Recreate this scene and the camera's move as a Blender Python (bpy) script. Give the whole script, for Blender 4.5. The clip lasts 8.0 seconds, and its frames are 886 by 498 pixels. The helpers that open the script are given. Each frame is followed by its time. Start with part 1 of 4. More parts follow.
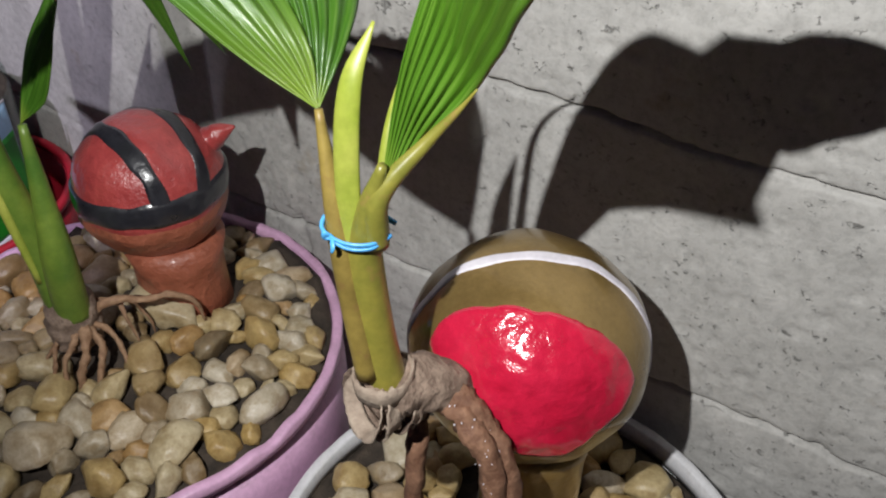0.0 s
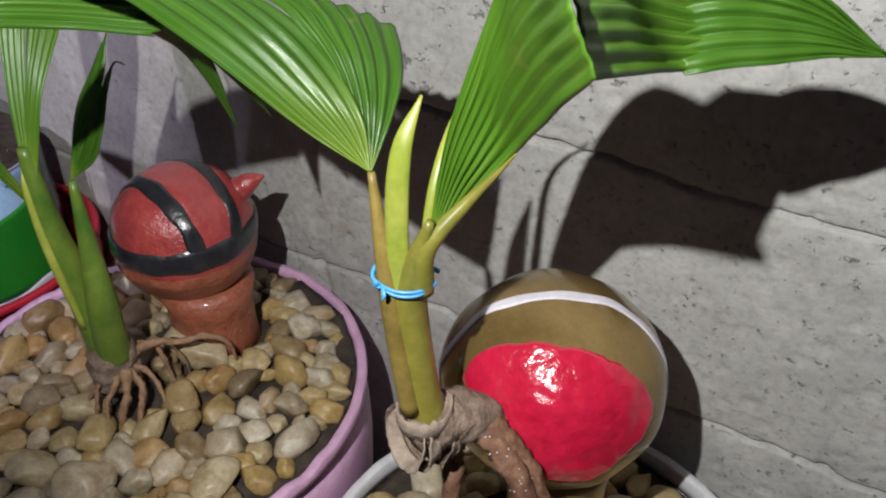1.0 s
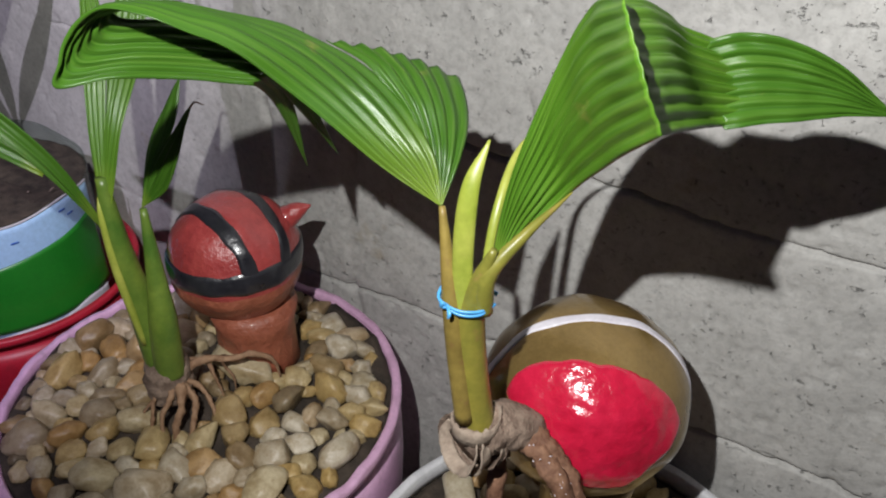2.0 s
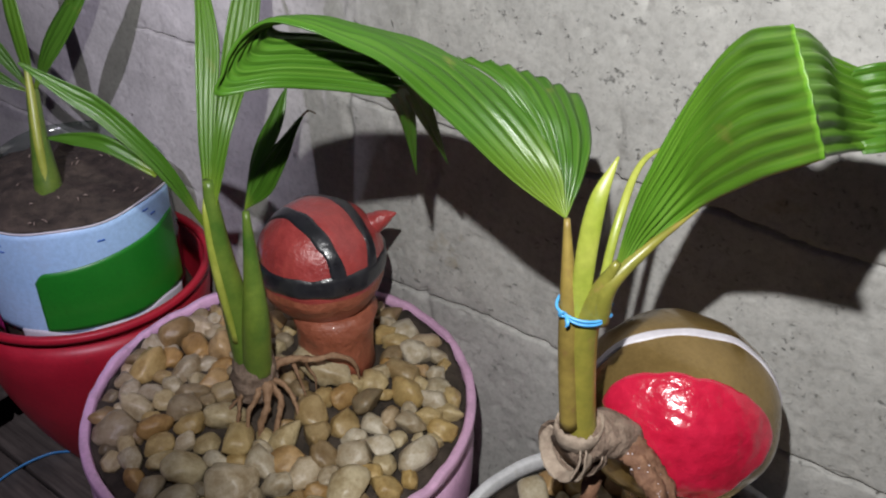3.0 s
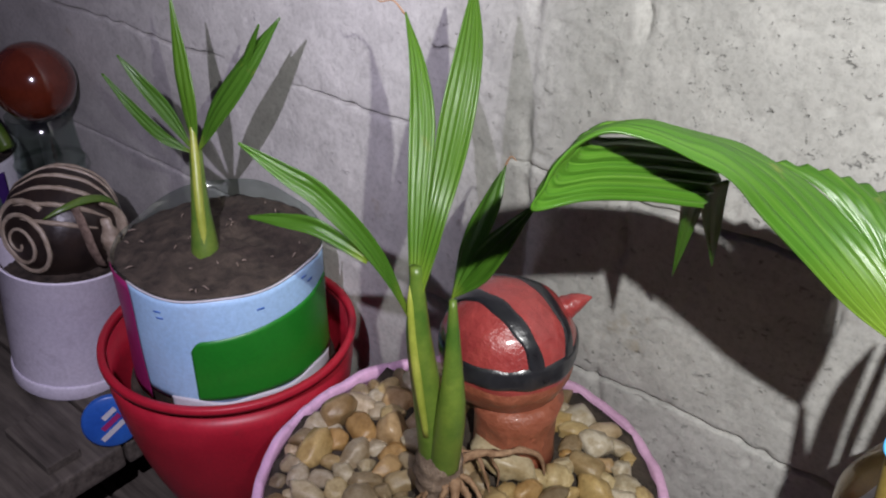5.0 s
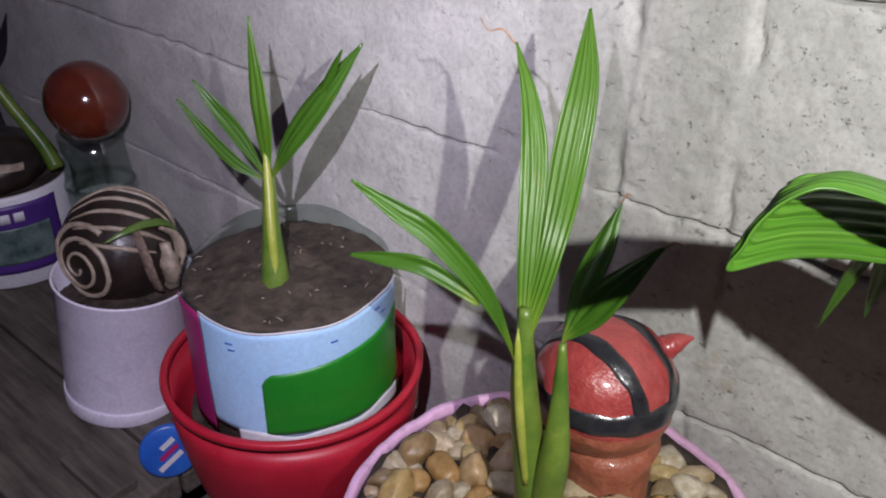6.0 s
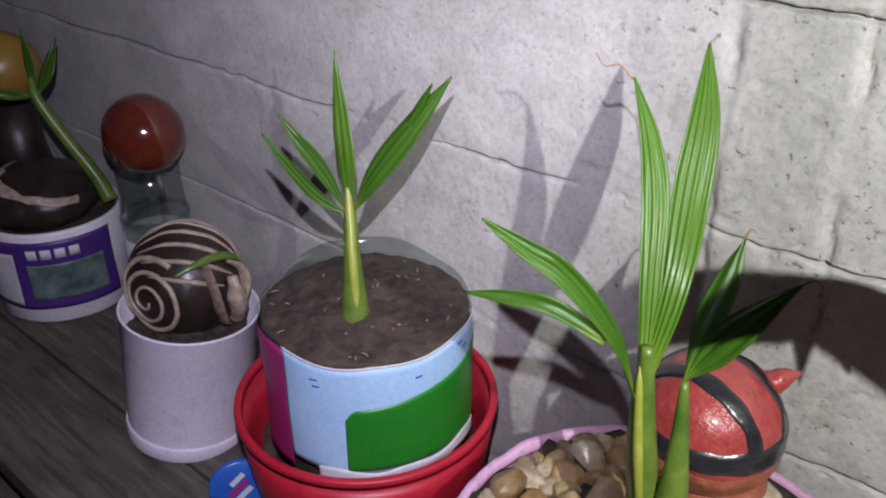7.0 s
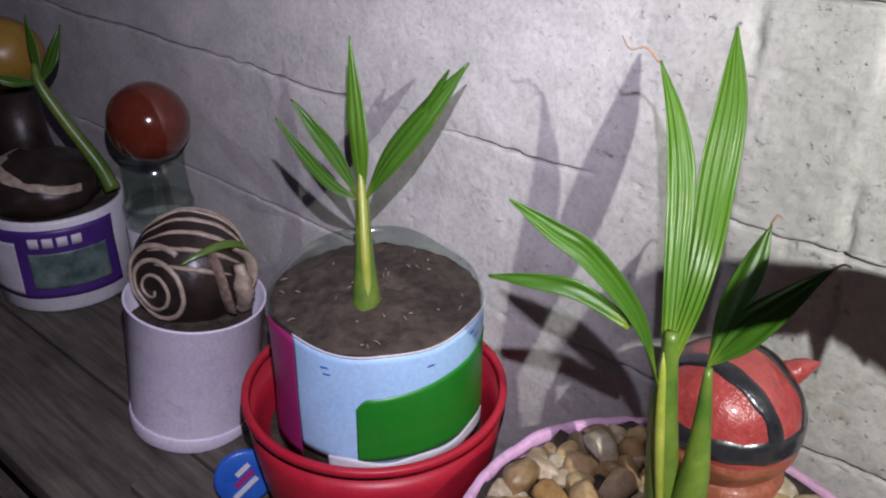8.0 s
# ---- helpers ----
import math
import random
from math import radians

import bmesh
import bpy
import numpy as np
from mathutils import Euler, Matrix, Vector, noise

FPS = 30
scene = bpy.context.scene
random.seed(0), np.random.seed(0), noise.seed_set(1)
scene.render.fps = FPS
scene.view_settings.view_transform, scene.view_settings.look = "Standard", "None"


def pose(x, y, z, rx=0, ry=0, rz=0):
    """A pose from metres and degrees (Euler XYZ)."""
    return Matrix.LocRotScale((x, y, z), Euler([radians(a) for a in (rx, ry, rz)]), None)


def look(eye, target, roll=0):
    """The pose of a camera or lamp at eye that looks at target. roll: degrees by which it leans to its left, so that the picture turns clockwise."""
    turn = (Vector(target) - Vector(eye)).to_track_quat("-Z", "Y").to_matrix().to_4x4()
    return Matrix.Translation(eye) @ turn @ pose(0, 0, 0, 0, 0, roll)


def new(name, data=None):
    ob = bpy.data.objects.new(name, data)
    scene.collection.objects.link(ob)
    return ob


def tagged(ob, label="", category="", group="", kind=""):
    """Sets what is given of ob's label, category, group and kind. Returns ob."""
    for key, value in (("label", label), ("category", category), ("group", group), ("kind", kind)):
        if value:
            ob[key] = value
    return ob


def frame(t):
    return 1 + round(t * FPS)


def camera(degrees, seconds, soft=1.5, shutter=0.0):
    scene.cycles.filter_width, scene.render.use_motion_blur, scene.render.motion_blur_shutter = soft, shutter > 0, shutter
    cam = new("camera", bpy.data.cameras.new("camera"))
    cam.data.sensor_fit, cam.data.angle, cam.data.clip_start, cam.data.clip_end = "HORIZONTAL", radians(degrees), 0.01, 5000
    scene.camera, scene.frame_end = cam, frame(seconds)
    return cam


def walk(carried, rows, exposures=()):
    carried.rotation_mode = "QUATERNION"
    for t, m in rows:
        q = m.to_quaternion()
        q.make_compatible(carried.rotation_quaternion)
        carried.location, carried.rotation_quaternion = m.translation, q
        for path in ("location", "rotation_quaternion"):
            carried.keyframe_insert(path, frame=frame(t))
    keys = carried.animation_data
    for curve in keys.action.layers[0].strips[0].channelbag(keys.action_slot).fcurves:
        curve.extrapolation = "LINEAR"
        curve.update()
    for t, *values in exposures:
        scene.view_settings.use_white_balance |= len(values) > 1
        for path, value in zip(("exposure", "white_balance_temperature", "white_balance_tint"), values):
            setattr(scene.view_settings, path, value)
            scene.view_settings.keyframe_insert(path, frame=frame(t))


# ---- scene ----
cam = camera(56.3, 8.0, 2.1)
PATH = [
    (0, (-0.015, -0.016, 0.999), (-0.894, 1.295, -0.23), 0.6),
    (0.5, (-0.016, -0.029, 1.009), (-0.883, 1.314, -0.193), 0.8),
    (1, (-0.019, -0.046, 1.026), (-0.907, 1.308, -0.147), -0.3),
    (2.3, (-0.028, -0.111, 1.058), (-0.933, 1.288, -0.047), 1.0),
    (2.5, (-0.034, -0.12, 1.06), (-0.948, 1.277, -0.042), 1.4),
    (3, (-0.057, -0.136, 1.06), (-1.008, 1.24, -0.037), 1.6),
    (3.5, (-0.093, -0.143, 1.059), (-1.068, 1.212, -0.043), 1.3),
    (4, (-0.123, -0.153, 1.065), (-1.14, 1.189, -0.015), 1.1),
    (4.5, (-0.151, -0.154, 1.066), (-1.208, 1.171, 0.004), 0.7),
    (4.7, (-0.164, -0.153, 1.065), (-1.23, 1.176, 0.019), 0.9),
    (5.8, (-0.237, -0.16, 1.071), (-1.359, 1.149, 0.058), 0.2),
    (6, (-0.251, -0.169, 1.067), (-1.367, 1.15, 0.059), 0.8),
    (6.5, (-0.283, -0.185, 1.067), (-1.403, 1.144, 0.078), 0.8),
    (7, (-0.31, -0.207, 1.071), (-1.458, 1.121, 0.113), 0.1),
    (7.5, (-0.322, -0.213, 1.066), (-1.456, 1.133, 0.116), 1.4),
    (8, (-0.324, -0.219, 1.058), (-1.459, 1.121, 0.102), 1.0),
]
walk(cam, [(t, look(eye, target, roll)) for t, eye, target, roll in PATH], [(0, 0.08), (1, -0.03), (2.5, -0.06), (4.5, 0.15), (6, 0.42), (8, 0.6)])


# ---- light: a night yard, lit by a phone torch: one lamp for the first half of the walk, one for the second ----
world = bpy.data.worlds.new("night")
scene.world = world
world.use_nodes = True
bg = world.node_tree.nodes["Background"]
bg.inputs["Color"].default_value = (0.62, 0.5, 1.0, 1)
bg.inputs["Strength"].default_value = 0.022


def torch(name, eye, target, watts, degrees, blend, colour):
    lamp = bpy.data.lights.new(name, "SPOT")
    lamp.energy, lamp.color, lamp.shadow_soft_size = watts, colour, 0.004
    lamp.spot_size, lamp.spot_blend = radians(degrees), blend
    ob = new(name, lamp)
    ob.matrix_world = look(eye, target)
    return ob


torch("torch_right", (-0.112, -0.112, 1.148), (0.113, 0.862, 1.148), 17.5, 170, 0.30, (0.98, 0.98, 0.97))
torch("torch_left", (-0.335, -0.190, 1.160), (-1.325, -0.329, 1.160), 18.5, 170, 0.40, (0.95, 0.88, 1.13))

# ---- materials ----


def nodes_of(name):
    m = bpy.data.materials.new(name)
    m.use_nodes = True
    t = m.node_tree
    return m, t, t.nodes["Principled BSDF"]


def add(t, kind, **values):
    n = t.nodes.new(kind)
    for k, v in values.items():
        n.inputs[k.replace("_", " ")].default_value = v
    return n


def ramp(t, source, stops):
    r = t.nodes.new("ShaderNodeValToRGB")
    while len(r.color_ramp.elements) < len(stops):
        r.color_ramp.elements.new(0.5)
    for e, (p, c) in zip(r.color_ramp.elements, stops):
        e.position, e.color = p, (*c, 1)
    t.links.new(source, r.inputs["Fac"])
    return r.outputs["Color"]


def coords(t, scale=(1, 1, 1), kind="Object"):
    c = t.nodes.new("ShaderNodeTexCoord")
    m = t.nodes.new("ShaderNodeMapping")
    m.inputs["Scale"].default_value = scale
    t.links.new(c.outputs[kind], m.inputs["Vector"])
    return m.outputs["Vector"]


def noise_of(t, vec, scale, detail=4, rough=0.6):
    n = add(t, "ShaderNodeTexNoise", Scale=scale, Detail=detail, Roughness=rough)
    t.links.new(vec, n.inputs["Vector"])
    return n.outputs["Fac"]


def mix(t, fac, a, b, mode="MIX"):
    n = t.nodes.new("ShaderNodeMix")
    n.data_type, n.blend_type = "RGBA", mode
    for sock, v in ((n.inputs[0], fac), (n.inputs[6], a), (n.inputs[7], b)):
        if isinstance(v, bpy.types.NodeSocket):
            t.links.new(v, sock)
        elif isinstance(v, tuple):
            sock.default_value = (*v, 1)
        else:
            sock.default_value = v
    return n.outputs[2]


def bump(t, b, height, strength, distance, under=None):
    n = add(t, "ShaderNodeBump", Strength=strength, Distance=distance)
    t.links.new(height, n.inputs["Height"])
    if under:
        t.links.new(under, n.inputs["Normal"])
    t.links.new(n.outputs["Normal"], b.inputs["Normal"])
    return n.outputs["Normal"]


def surface(name, dark, light, rough=0.5, scale=30, fine=300, strength=0.25, distance=0.001, metal=0.0, coat=0.0, spread=(0.3, 0.7), dirt=None):
    """A worn surface: two tones at a coarse scale, fine grain, relief."""
    m, t, b = nodes_of(name)
    v = coords(t)
    big = noise_of(t, v, scale)
    small = noise_of(t, v, fine, 3)
    c = ramp(t, big, [(spread[0], dark), (spread[1], light)])
    c = mix(t, 0.25, c, ramp(t, small, [(0.3, (0.35, 0.35, 0.35)), (0.7, (1, 1, 1))]), "MULTIPLY")
    if dirt:
        c = mix(t, ramp(t, noise_of(t, v, scale * 2.3, 6, 0.7), [(0.56, (0, 0, 0)), (0.72, (0.8, 0.8, 0.8))]), c, dirt)
    t.links.new(c, b.inputs["Base Color"])
    rr = add(t, "ShaderNodeMapRange")
    rr.inputs["To Min"].default_value, rr.inputs["To Max"].default_value = max(rough - 0.1, 0.03), min(rough + 0.15, 1)
    t.links.new(big, rr.inputs["Value"])
    t.links.new(rr.outputs[0], b.inputs["Roughness"])
    b.inputs["Metallic"].default_value, b.inputs["Coat Weight"].default_value = metal, coat
    b.inputs["Coat Roughness"].default_value = 0.08
    n1 = bump(t, b, small, strength * 0.6, distance * 0.4)
    bump(t, b, big, strength, distance, n1)
    return m


def leaf_material(name, deep, fresh, rib, gloss=0.33):
    """Pleated palm leaf: ribs along the blade (UV: u across, v along), lighter and yellower near the stalk."""
    m, t, b = nodes_of(name)
    uv = coords(t, (1, 1, 1), "UV")
    stripes = noise_of(t, coords(t, (11, 0.5, 1), "UV"), 3.0, 3, 0.5)
    fine = noise_of(t, coords(t, (130, 1.2, 1), "UV"), 2.0, 2)
    blot = noise_of(t, coords(t), 35, 4)
    c = ramp(t, stripes, [(0.32, deep), (0.52, fresh), (0.74, rib)])
    c = mix(t, 0.22, c, ramp(t, fine, [(0.35, (0.55, 0.6, 0.5)), (0.6, (1, 1, 1))]), "MULTIPLY")
    sep = t.nodes.new("ShaderNodeSeparateXYZ")
    t.links.new(uv, sep.inputs[0])
    c = mix(t, ramp(t, sep.outputs["Y"], [(0.0, (0.5, 0.5, 0.5)), (0.15, (0, 0, 0))]), c, (0.33, 0.42, 0.05))
    c = mix(t, ramp(t, blot, [(0.66, (0, 0, 0)), (0.78, (0.55, 0.55, 0.55))]), c, (0.30, 0.25, 0.07))
    t.links.new(c, b.inputs["Base Color"])
    b.inputs["Roughness"].default_value = gloss
    b.inputs["Specular IOR Level"].default_value = 0.6
    bump(t, b, fine, 0.25, 0.0006)
    tr = t.nodes.new("ShaderNodeBsdfTranslucent")
    t.links.new(mix(t, 0.5, c, (0.35, 0.55, 0.03)), tr.inputs["Color"])
    ms = t.nodes.new("ShaderNodeMixShader")
    ms.inputs[0].default_value = 0.18
    t.links.new(b.outputs[0], ms.inputs[1])
    t.links.new(tr.outputs[0], ms.inputs[2])
    t.links.new(ms.outputs[0], t.nodes["Material Output"].inputs["Surface"])
    return m


def wall_material():
    m, t, b = nodes_of("rough concrete")
    v = coords(t)
    big, mid = noise_of(t, v, 3.2, 5), noise_of(t, v, 17, 6, 0.65)
    grit = noise_of(t, v, 170, 4, 0.7)
    c = ramp(t, mid, [(0.3, (0.45, 0.44, 0.42)), (0.52, (0.55, 0.54, 0.515)), (0.72, (0.65, 0.635, 0.605))])
    c = mix(t, 0.5, c, ramp(t, big, [(0.35, (0.70, 0.69, 0.68)), (0.65, (1, 1, 1))]), "MULTIPLY")
    c = mix(t, 0.36, c, ramp(t, grit, [(0.32, (0.45, 0.45, 0.44)), (0.55, (1, 1, 1))]), "MULTIPLY")
    # chipped spots, denser in rough patches
    sep = t.nodes.new("ShaderNodeSeparateXYZ")
    t.links.new(v, sep.inputs[0])
    side = add(t, "ShaderNodeMapRange")
    for k, val in (("From Min", -0.75), ("From Max", -0.45), ("To Min", 0.25), ("To Max", 1.0)):
        side.inputs[k].default_value = val
    t.links.new(sep.outputs["X"], side.inputs["Value"])
    chips = ramp(t, noise_of(t, coords(t, (1, 1, 1.5)), 62, 7, 0.72), [(0.295, (0, 0, 0)), (0.37, (1, 1, 1))])
    fine = ramp(t, noise_of(t, v, 135, 5, 0.75), [(0.29, (0, 0, 0)), (0.37, (1, 1, 1))])
    pits = mix(t, 1.0, chips, fine, "MULTIPLY")
    pits = mix(t, side.outputs[0], (1.0, 1.0, 1.0), pits)
    c = mix(t, 0.24, c, pits, "MULTIPLY")
    stain = ramp(t, noise_of(t, v, 9, 5, 0.7), [(0.66, (0, 0, 0)), (0.74, (0.5, 0.5, 0.5))])
    c = mix(t, stain, c, (0.30, 0.23, 0.13))
    t.links.new(c, b.inputs["Base Color"])
    b.inputs["Roughness"].default_value = 0.85
    n1 = bump(t, b, grit, 0.6, 0.0012)
    n2 = bump(t, b, pits, 0.8, 0.0022, n1)
    bump(t, b, mid, 0.4, 0.003, n2)
    return m


def wood_material():
    m, t, b = nodes_of("old grey planks")
    v = coords(t, (3, 40, 40))
    g = noise_of(t, v, 3.0, 6, 0.65)
    w = noise_of(t, coords(t), 14, 5)
    c = ramp(t, g, [(0.3, (0.05, 0.042, 0.032)), (0.7, (0.16, 0.14, 0.11))])
    c = mix(t, 0.6, c, ramp(t, w, [(0.35, (0.45, 0.45, 0.45)), (0.65, (1, 1, 1))]), "MULTIPLY")
    t.links.new(c, b.inputs["Base Color"])
    b.inputs["Roughness"].default_value = 0.7
    bump(t, b, g, 0.4, 0.0015)
    return m


def pebble_material():
    m, t, b = nodes_of("river pebbles")
    info = t.nodes.new("ShaderNodeObjectInfo")
    shift = t.nodes.new("ShaderNodeVectorMath")
    shift.operation = "ADD"
    many = t.nodes.new("ShaderNodeVectorMath")
    many.operation = "SCALE"
    many.inputs[0].default_value = (37.0, 21.0, 53.0)
    t.links.new(info.outputs["Random"], many.inputs["Scale"])
    t.links.new(coords(t), shift.inputs[0])
    t.links.new(many.outputs[0], shift.inputs[1])
    v = shift.outputs[0]
    tone = ramp(t, info.outputs["Random"], [(0.0, (0.52, 0.46, 0.34)), (0.2, (0.50, 0.40, 0.22)), (0.38, (0.47, 0.33, 0.13)), (0.5, (0.30, 0.23, 0.14)), (0.7, (0.58, 0.52, 0.41)), (0.86, (0.42, 0.25, 0.09)), (1.0, (0.20, 0.165, 0.11))])
    n1, n2 = noise_of(t, v, 2.6, 6, 0.65), noise_of(t, v, 16, 4, 0.7)
    c = mix(t, 0.8, tone, ramp(t, n1, [(0.34, (0.52, 0.43, 0.29)), (0.6, (1.0, 1.0, 1.0))]), "MULTIPLY")
    c = mix(t, 0.3, c, ramp(t, n2, [(0.35, (0.5, 0.46, 0.4)), (0.6, (1, 1, 1))]), "MULTIPLY")
    veins = ramp(t, noise_of(t, v, 4.2, 6, 0.75), [(0.56, (0, 0, 0)), (0.7, (0.7, 0.7, 0.7))])
    c = mix(t, veins, c, (0.26, 0.17, 0.08))
    t.links.new(c, b.inputs["Base Color"])
    b.inputs["Roughness"].default_value = 0.38
    k = bump(t, b, n2, 0.3, 0.0004)
    bump(t, b, n1, 0.7, 0.0022, k)
    return m


def clear_material(name, tint):
    """Thin clear plastic: it lets light straight through and glints at its edges."""
    m, t, b = nodes_of(name)
    see = t.nodes.new("ShaderNodeBsdfTransparent")
    see.inputs["Color"].default_value = (*tint, 1)
    gloss = t.nodes.new("ShaderNodeBsdfGlossy")
    gloss.inputs["Roughness"].default_value = 0.12
    ms = t.nodes.new("ShaderNodeMixShader")
    ms.inputs[0].default_value = 0.13
    t.links.new(see.outputs[0], ms.inputs[1])
    t.links.new(gloss.outputs[0], ms.inputs[2])
    t.links.new(ms.outputs[0], t.nodes["Material Output"].inputs["Surface"])
    return m


CONCRETE = wall_material()
PLANK = wood_material()
PEBBLE = pebble_material()
EARTH = surface("potting soil", (0.018, 0.013, 0.009), (0.075, 0.055, 0.04), 0.85, 60, 500, 1.0, 0.004)
DRY_EARTH = surface("dry soil", (0.022, 0.016, 0.011), (0.085, 0.064, 0.045), 0.9, 70, 420, 1.0, 0.004)
YARD = surface("yard earth", (0.03, 0.027, 0.022), (0.08, 0.07, 0.055), 0.9, 8, 120, 0.8, 0.01)
PINK = surface("pink plastic", (0.65, 0.38, 0.57), (0.74, 0.45, 0.65), 0.38, 22, 260, 0.12, 0.0006, dirt=(0.42, 0.26, 0.36))
WHITE = surface("white plastic", (0.68, 0.68, 0.70), (0.80, 0.80, 0.82), 0.4, 20, 240, 0.12, 0.0006, dirt=(0.5, 0.48, 0.46))
LILAC = surface("pale plastic", (0.74, 0.70, 0.81), (0.84, 0.80, 0.89), 0.42, 14, 220, 0.1, 0.0006, dirt=(0.55, 0.51, 0.58))
RED = surface("red plastic", (0.42, 0.012, 0.03), (0.52, 0.02, 0.04), 0.4, 18, 260, 0.15, 0.0006, dirt=(0.30, 0.02, 0.03))
GOLD = surface("gold paint", (0.24, 0.155, 0.05), (0.36, 0.24, 0.085), 0.28, 26, 330, 0.6, 0.0018, metal=0.6, coat=0.5)
SCARLET = surface("red gloss paint", (0.50, 0.010, 0.038), (0.60, 0.016, 0.055), 0.16, 55, 190, 0.8, 0.0022, coat=0.8)
BAND = surface("white paint", (0.60, 0.56, 0.62), (0.76, 0.73, 0.78), 0.45, 60, 300, 0.3, 0.0008)
BRICK = surface("brick red paint", (0.31, 0.042, 0.042), (0.41, 0.062, 0.058), 0.32, 75, 240, 1.0, 0.0024, coat=0.6)
CLAY = surface("terracotta paint", (0.27, 0.075, 0.04), (0.37, 0.115, 0.065), 0.45, 85, 260, 1.0, 0.0026, coat=0.2)
BLACK = surface("black paint", (0.012, 0.012, 0.016), (0.03, 0.03, 0.036), 0.28, 50, 200, 0.6, 0.0014, coat=0.4)
BROWN = surface("brown varnish", (0.10, 0.018, 0.008), (0.15, 0.028, 0.012), 0.12, 18, 200, 0.1, 0.0006, coat=0.9)
UMBER = surface("dark shell", (0.012, 0.009, 0.008), (0.035, 0.022, 0.016), 0.35, 25, 200, 0.4, 0.002)
STRIPE = surface("bare shell stripe", (0.26, 0.20, 0.14), (0.46, 0.39, 0.30), 0.4, 90, 380, 0.5, 0.001)
HUSK = surface("husk fibre", (0.11, 0.07, 0.05), (0.34, 0.25, 0.19), 0.8, 110, 600, 1.0, 0.003)
BAND_HUSK = surface("pale husk", (0.22, 0.16, 0.12), (0.46, 0.37, 0.29), 0.8, 90, 600, 0.9, 0.002)
ROOT = surface("root bark", (0.13, 0.055, 0.03), (0.30, 0.16, 0.095), 0.75, 120, 600, 0.9, 0.002)
PALE_ROOT = surface("pale root", (0.20, 0.105, 0.055), (0.40, 0.25, 0.15), 0.75, 130, 600, 0.8, 0.0015)
STEM = surface("green stem", (0.055, 0.13, 0.018), (0.17, 0.24, 0.035), 0.34, 28, 300, 0.3, 0.0008)
OLIVE = surface("olive stem", (0.16, 0.17, 0.03), (0.33, 0.28, 0.05), 0.34, 30, 300, 0.3, 0.0008, dirt=(0.30, 0.17, 0.07))
DRY_STEM = surface("browning stalk", (0.17, 0.12, 0.03), (0.34, 0.25, 0.06), 0.42, 40, 300, 0.4, 0.001, dirt=(0.22, 0.11, 0.05))
LIME = surface("young stem", (0.24, 0.30, 0.035), (0.40, 0.42, 0.08), 0.36, 30, 300, 0.25, 0.0008)
RIBBON = surface("blue ribbon", (0.06, 0.30, 0.66), (0.10, 0.42, 0.78), 0.3, 60, 300, 0.2, 0.0005)
SKY_LABEL = surface("pale blue label", (0.36, 0.58, 0.82), (0.42, 0.64, 0.86), 0.38, 14, 240, 0.1, 0.0005, dirt=(0.34, 0.50, 0.68))
GREEN_LABEL = surface("green label", (0.012, 0.19, 0.015), (0.02, 0.23, 0.02), 0.38, 14, 240, 0.1, 0.0005)
MAGENTA = surface("magenta label", (0.33, 0.02, 0.13), (0.40, 0.03, 0.17), 0.38, 14, 240, 0.1, 0.0005)
PAPER = surface("white label", (0.56, 0.55, 0.57), (0.68, 0.67, 0.69), 0.5, 18, 240, 0.1, 0.0005)
PURPLE = surface("purple label", (0.055, 0.02, 0.16), (0.085, 0.03, 0.22), 0.4, 14, 240, 0.1, 0.0005)
TEAL = surface("dark green picture", (0.03, 0.07, 0.06), (0.16, 0.22, 0.2), 0.4, 45, 240, 0.1, 0.0005)
BLUE = surface("blue plastic", (0.02, 0.09, 0.42), (0.03, 0.15, 0.55), 0.3, 25, 240, 0.15, 0.0006)
AMBER = surface("yellow paint", (0.24, 0.14, 0.02), (0.32, 0.20, 0.03), 0.35, 25, 240, 0.2, 0.0006)
CLEAR = clear_material("clear plastic", (0.80, 0.85, 0.82))
LEAF = leaf_material("palm leaf", (0.032, 0.100, 0.008), (0.052, 0.142, 0.012), (0.088, 0.180, 0.024))
BRIGHT_LEAF = leaf_material("young palm leaf", (0.055, 0.150, 0.010), (0.085, 0.200, 0.016), (0.135, 0.25, 0.035))

# ---- mesh helpers ----


def mesh_object(name, verts, faces, material, smooth=True, uvs=None):
    me = bpy.data.meshes.new(name)
    me.from_pydata([tuple(v) for v in verts], [], faces)
    if uvs is not None:
        layer = me.uv_layers.new(name="UVMap")
        for loop in me.loops:
            layer.data[loop.index].uv = uvs[loop.vertex_index]
    me.polygons.foreach_set("use_smooth", [smooth] * len(me.polygons))
    me.materials.append(material)
    me.update()
    return new(name, me)


def under(ob, parent, label=""):
    ob.parent = parent
    return tagged(ob, label) if label else ob


def thing(name, place, label, category, group=""):
    ob = new(name)
    ob.location = place
    ob.empty_display_size = 0.02
    bpy.context.view_layer.update()
    return tagged(ob, label, category, group)


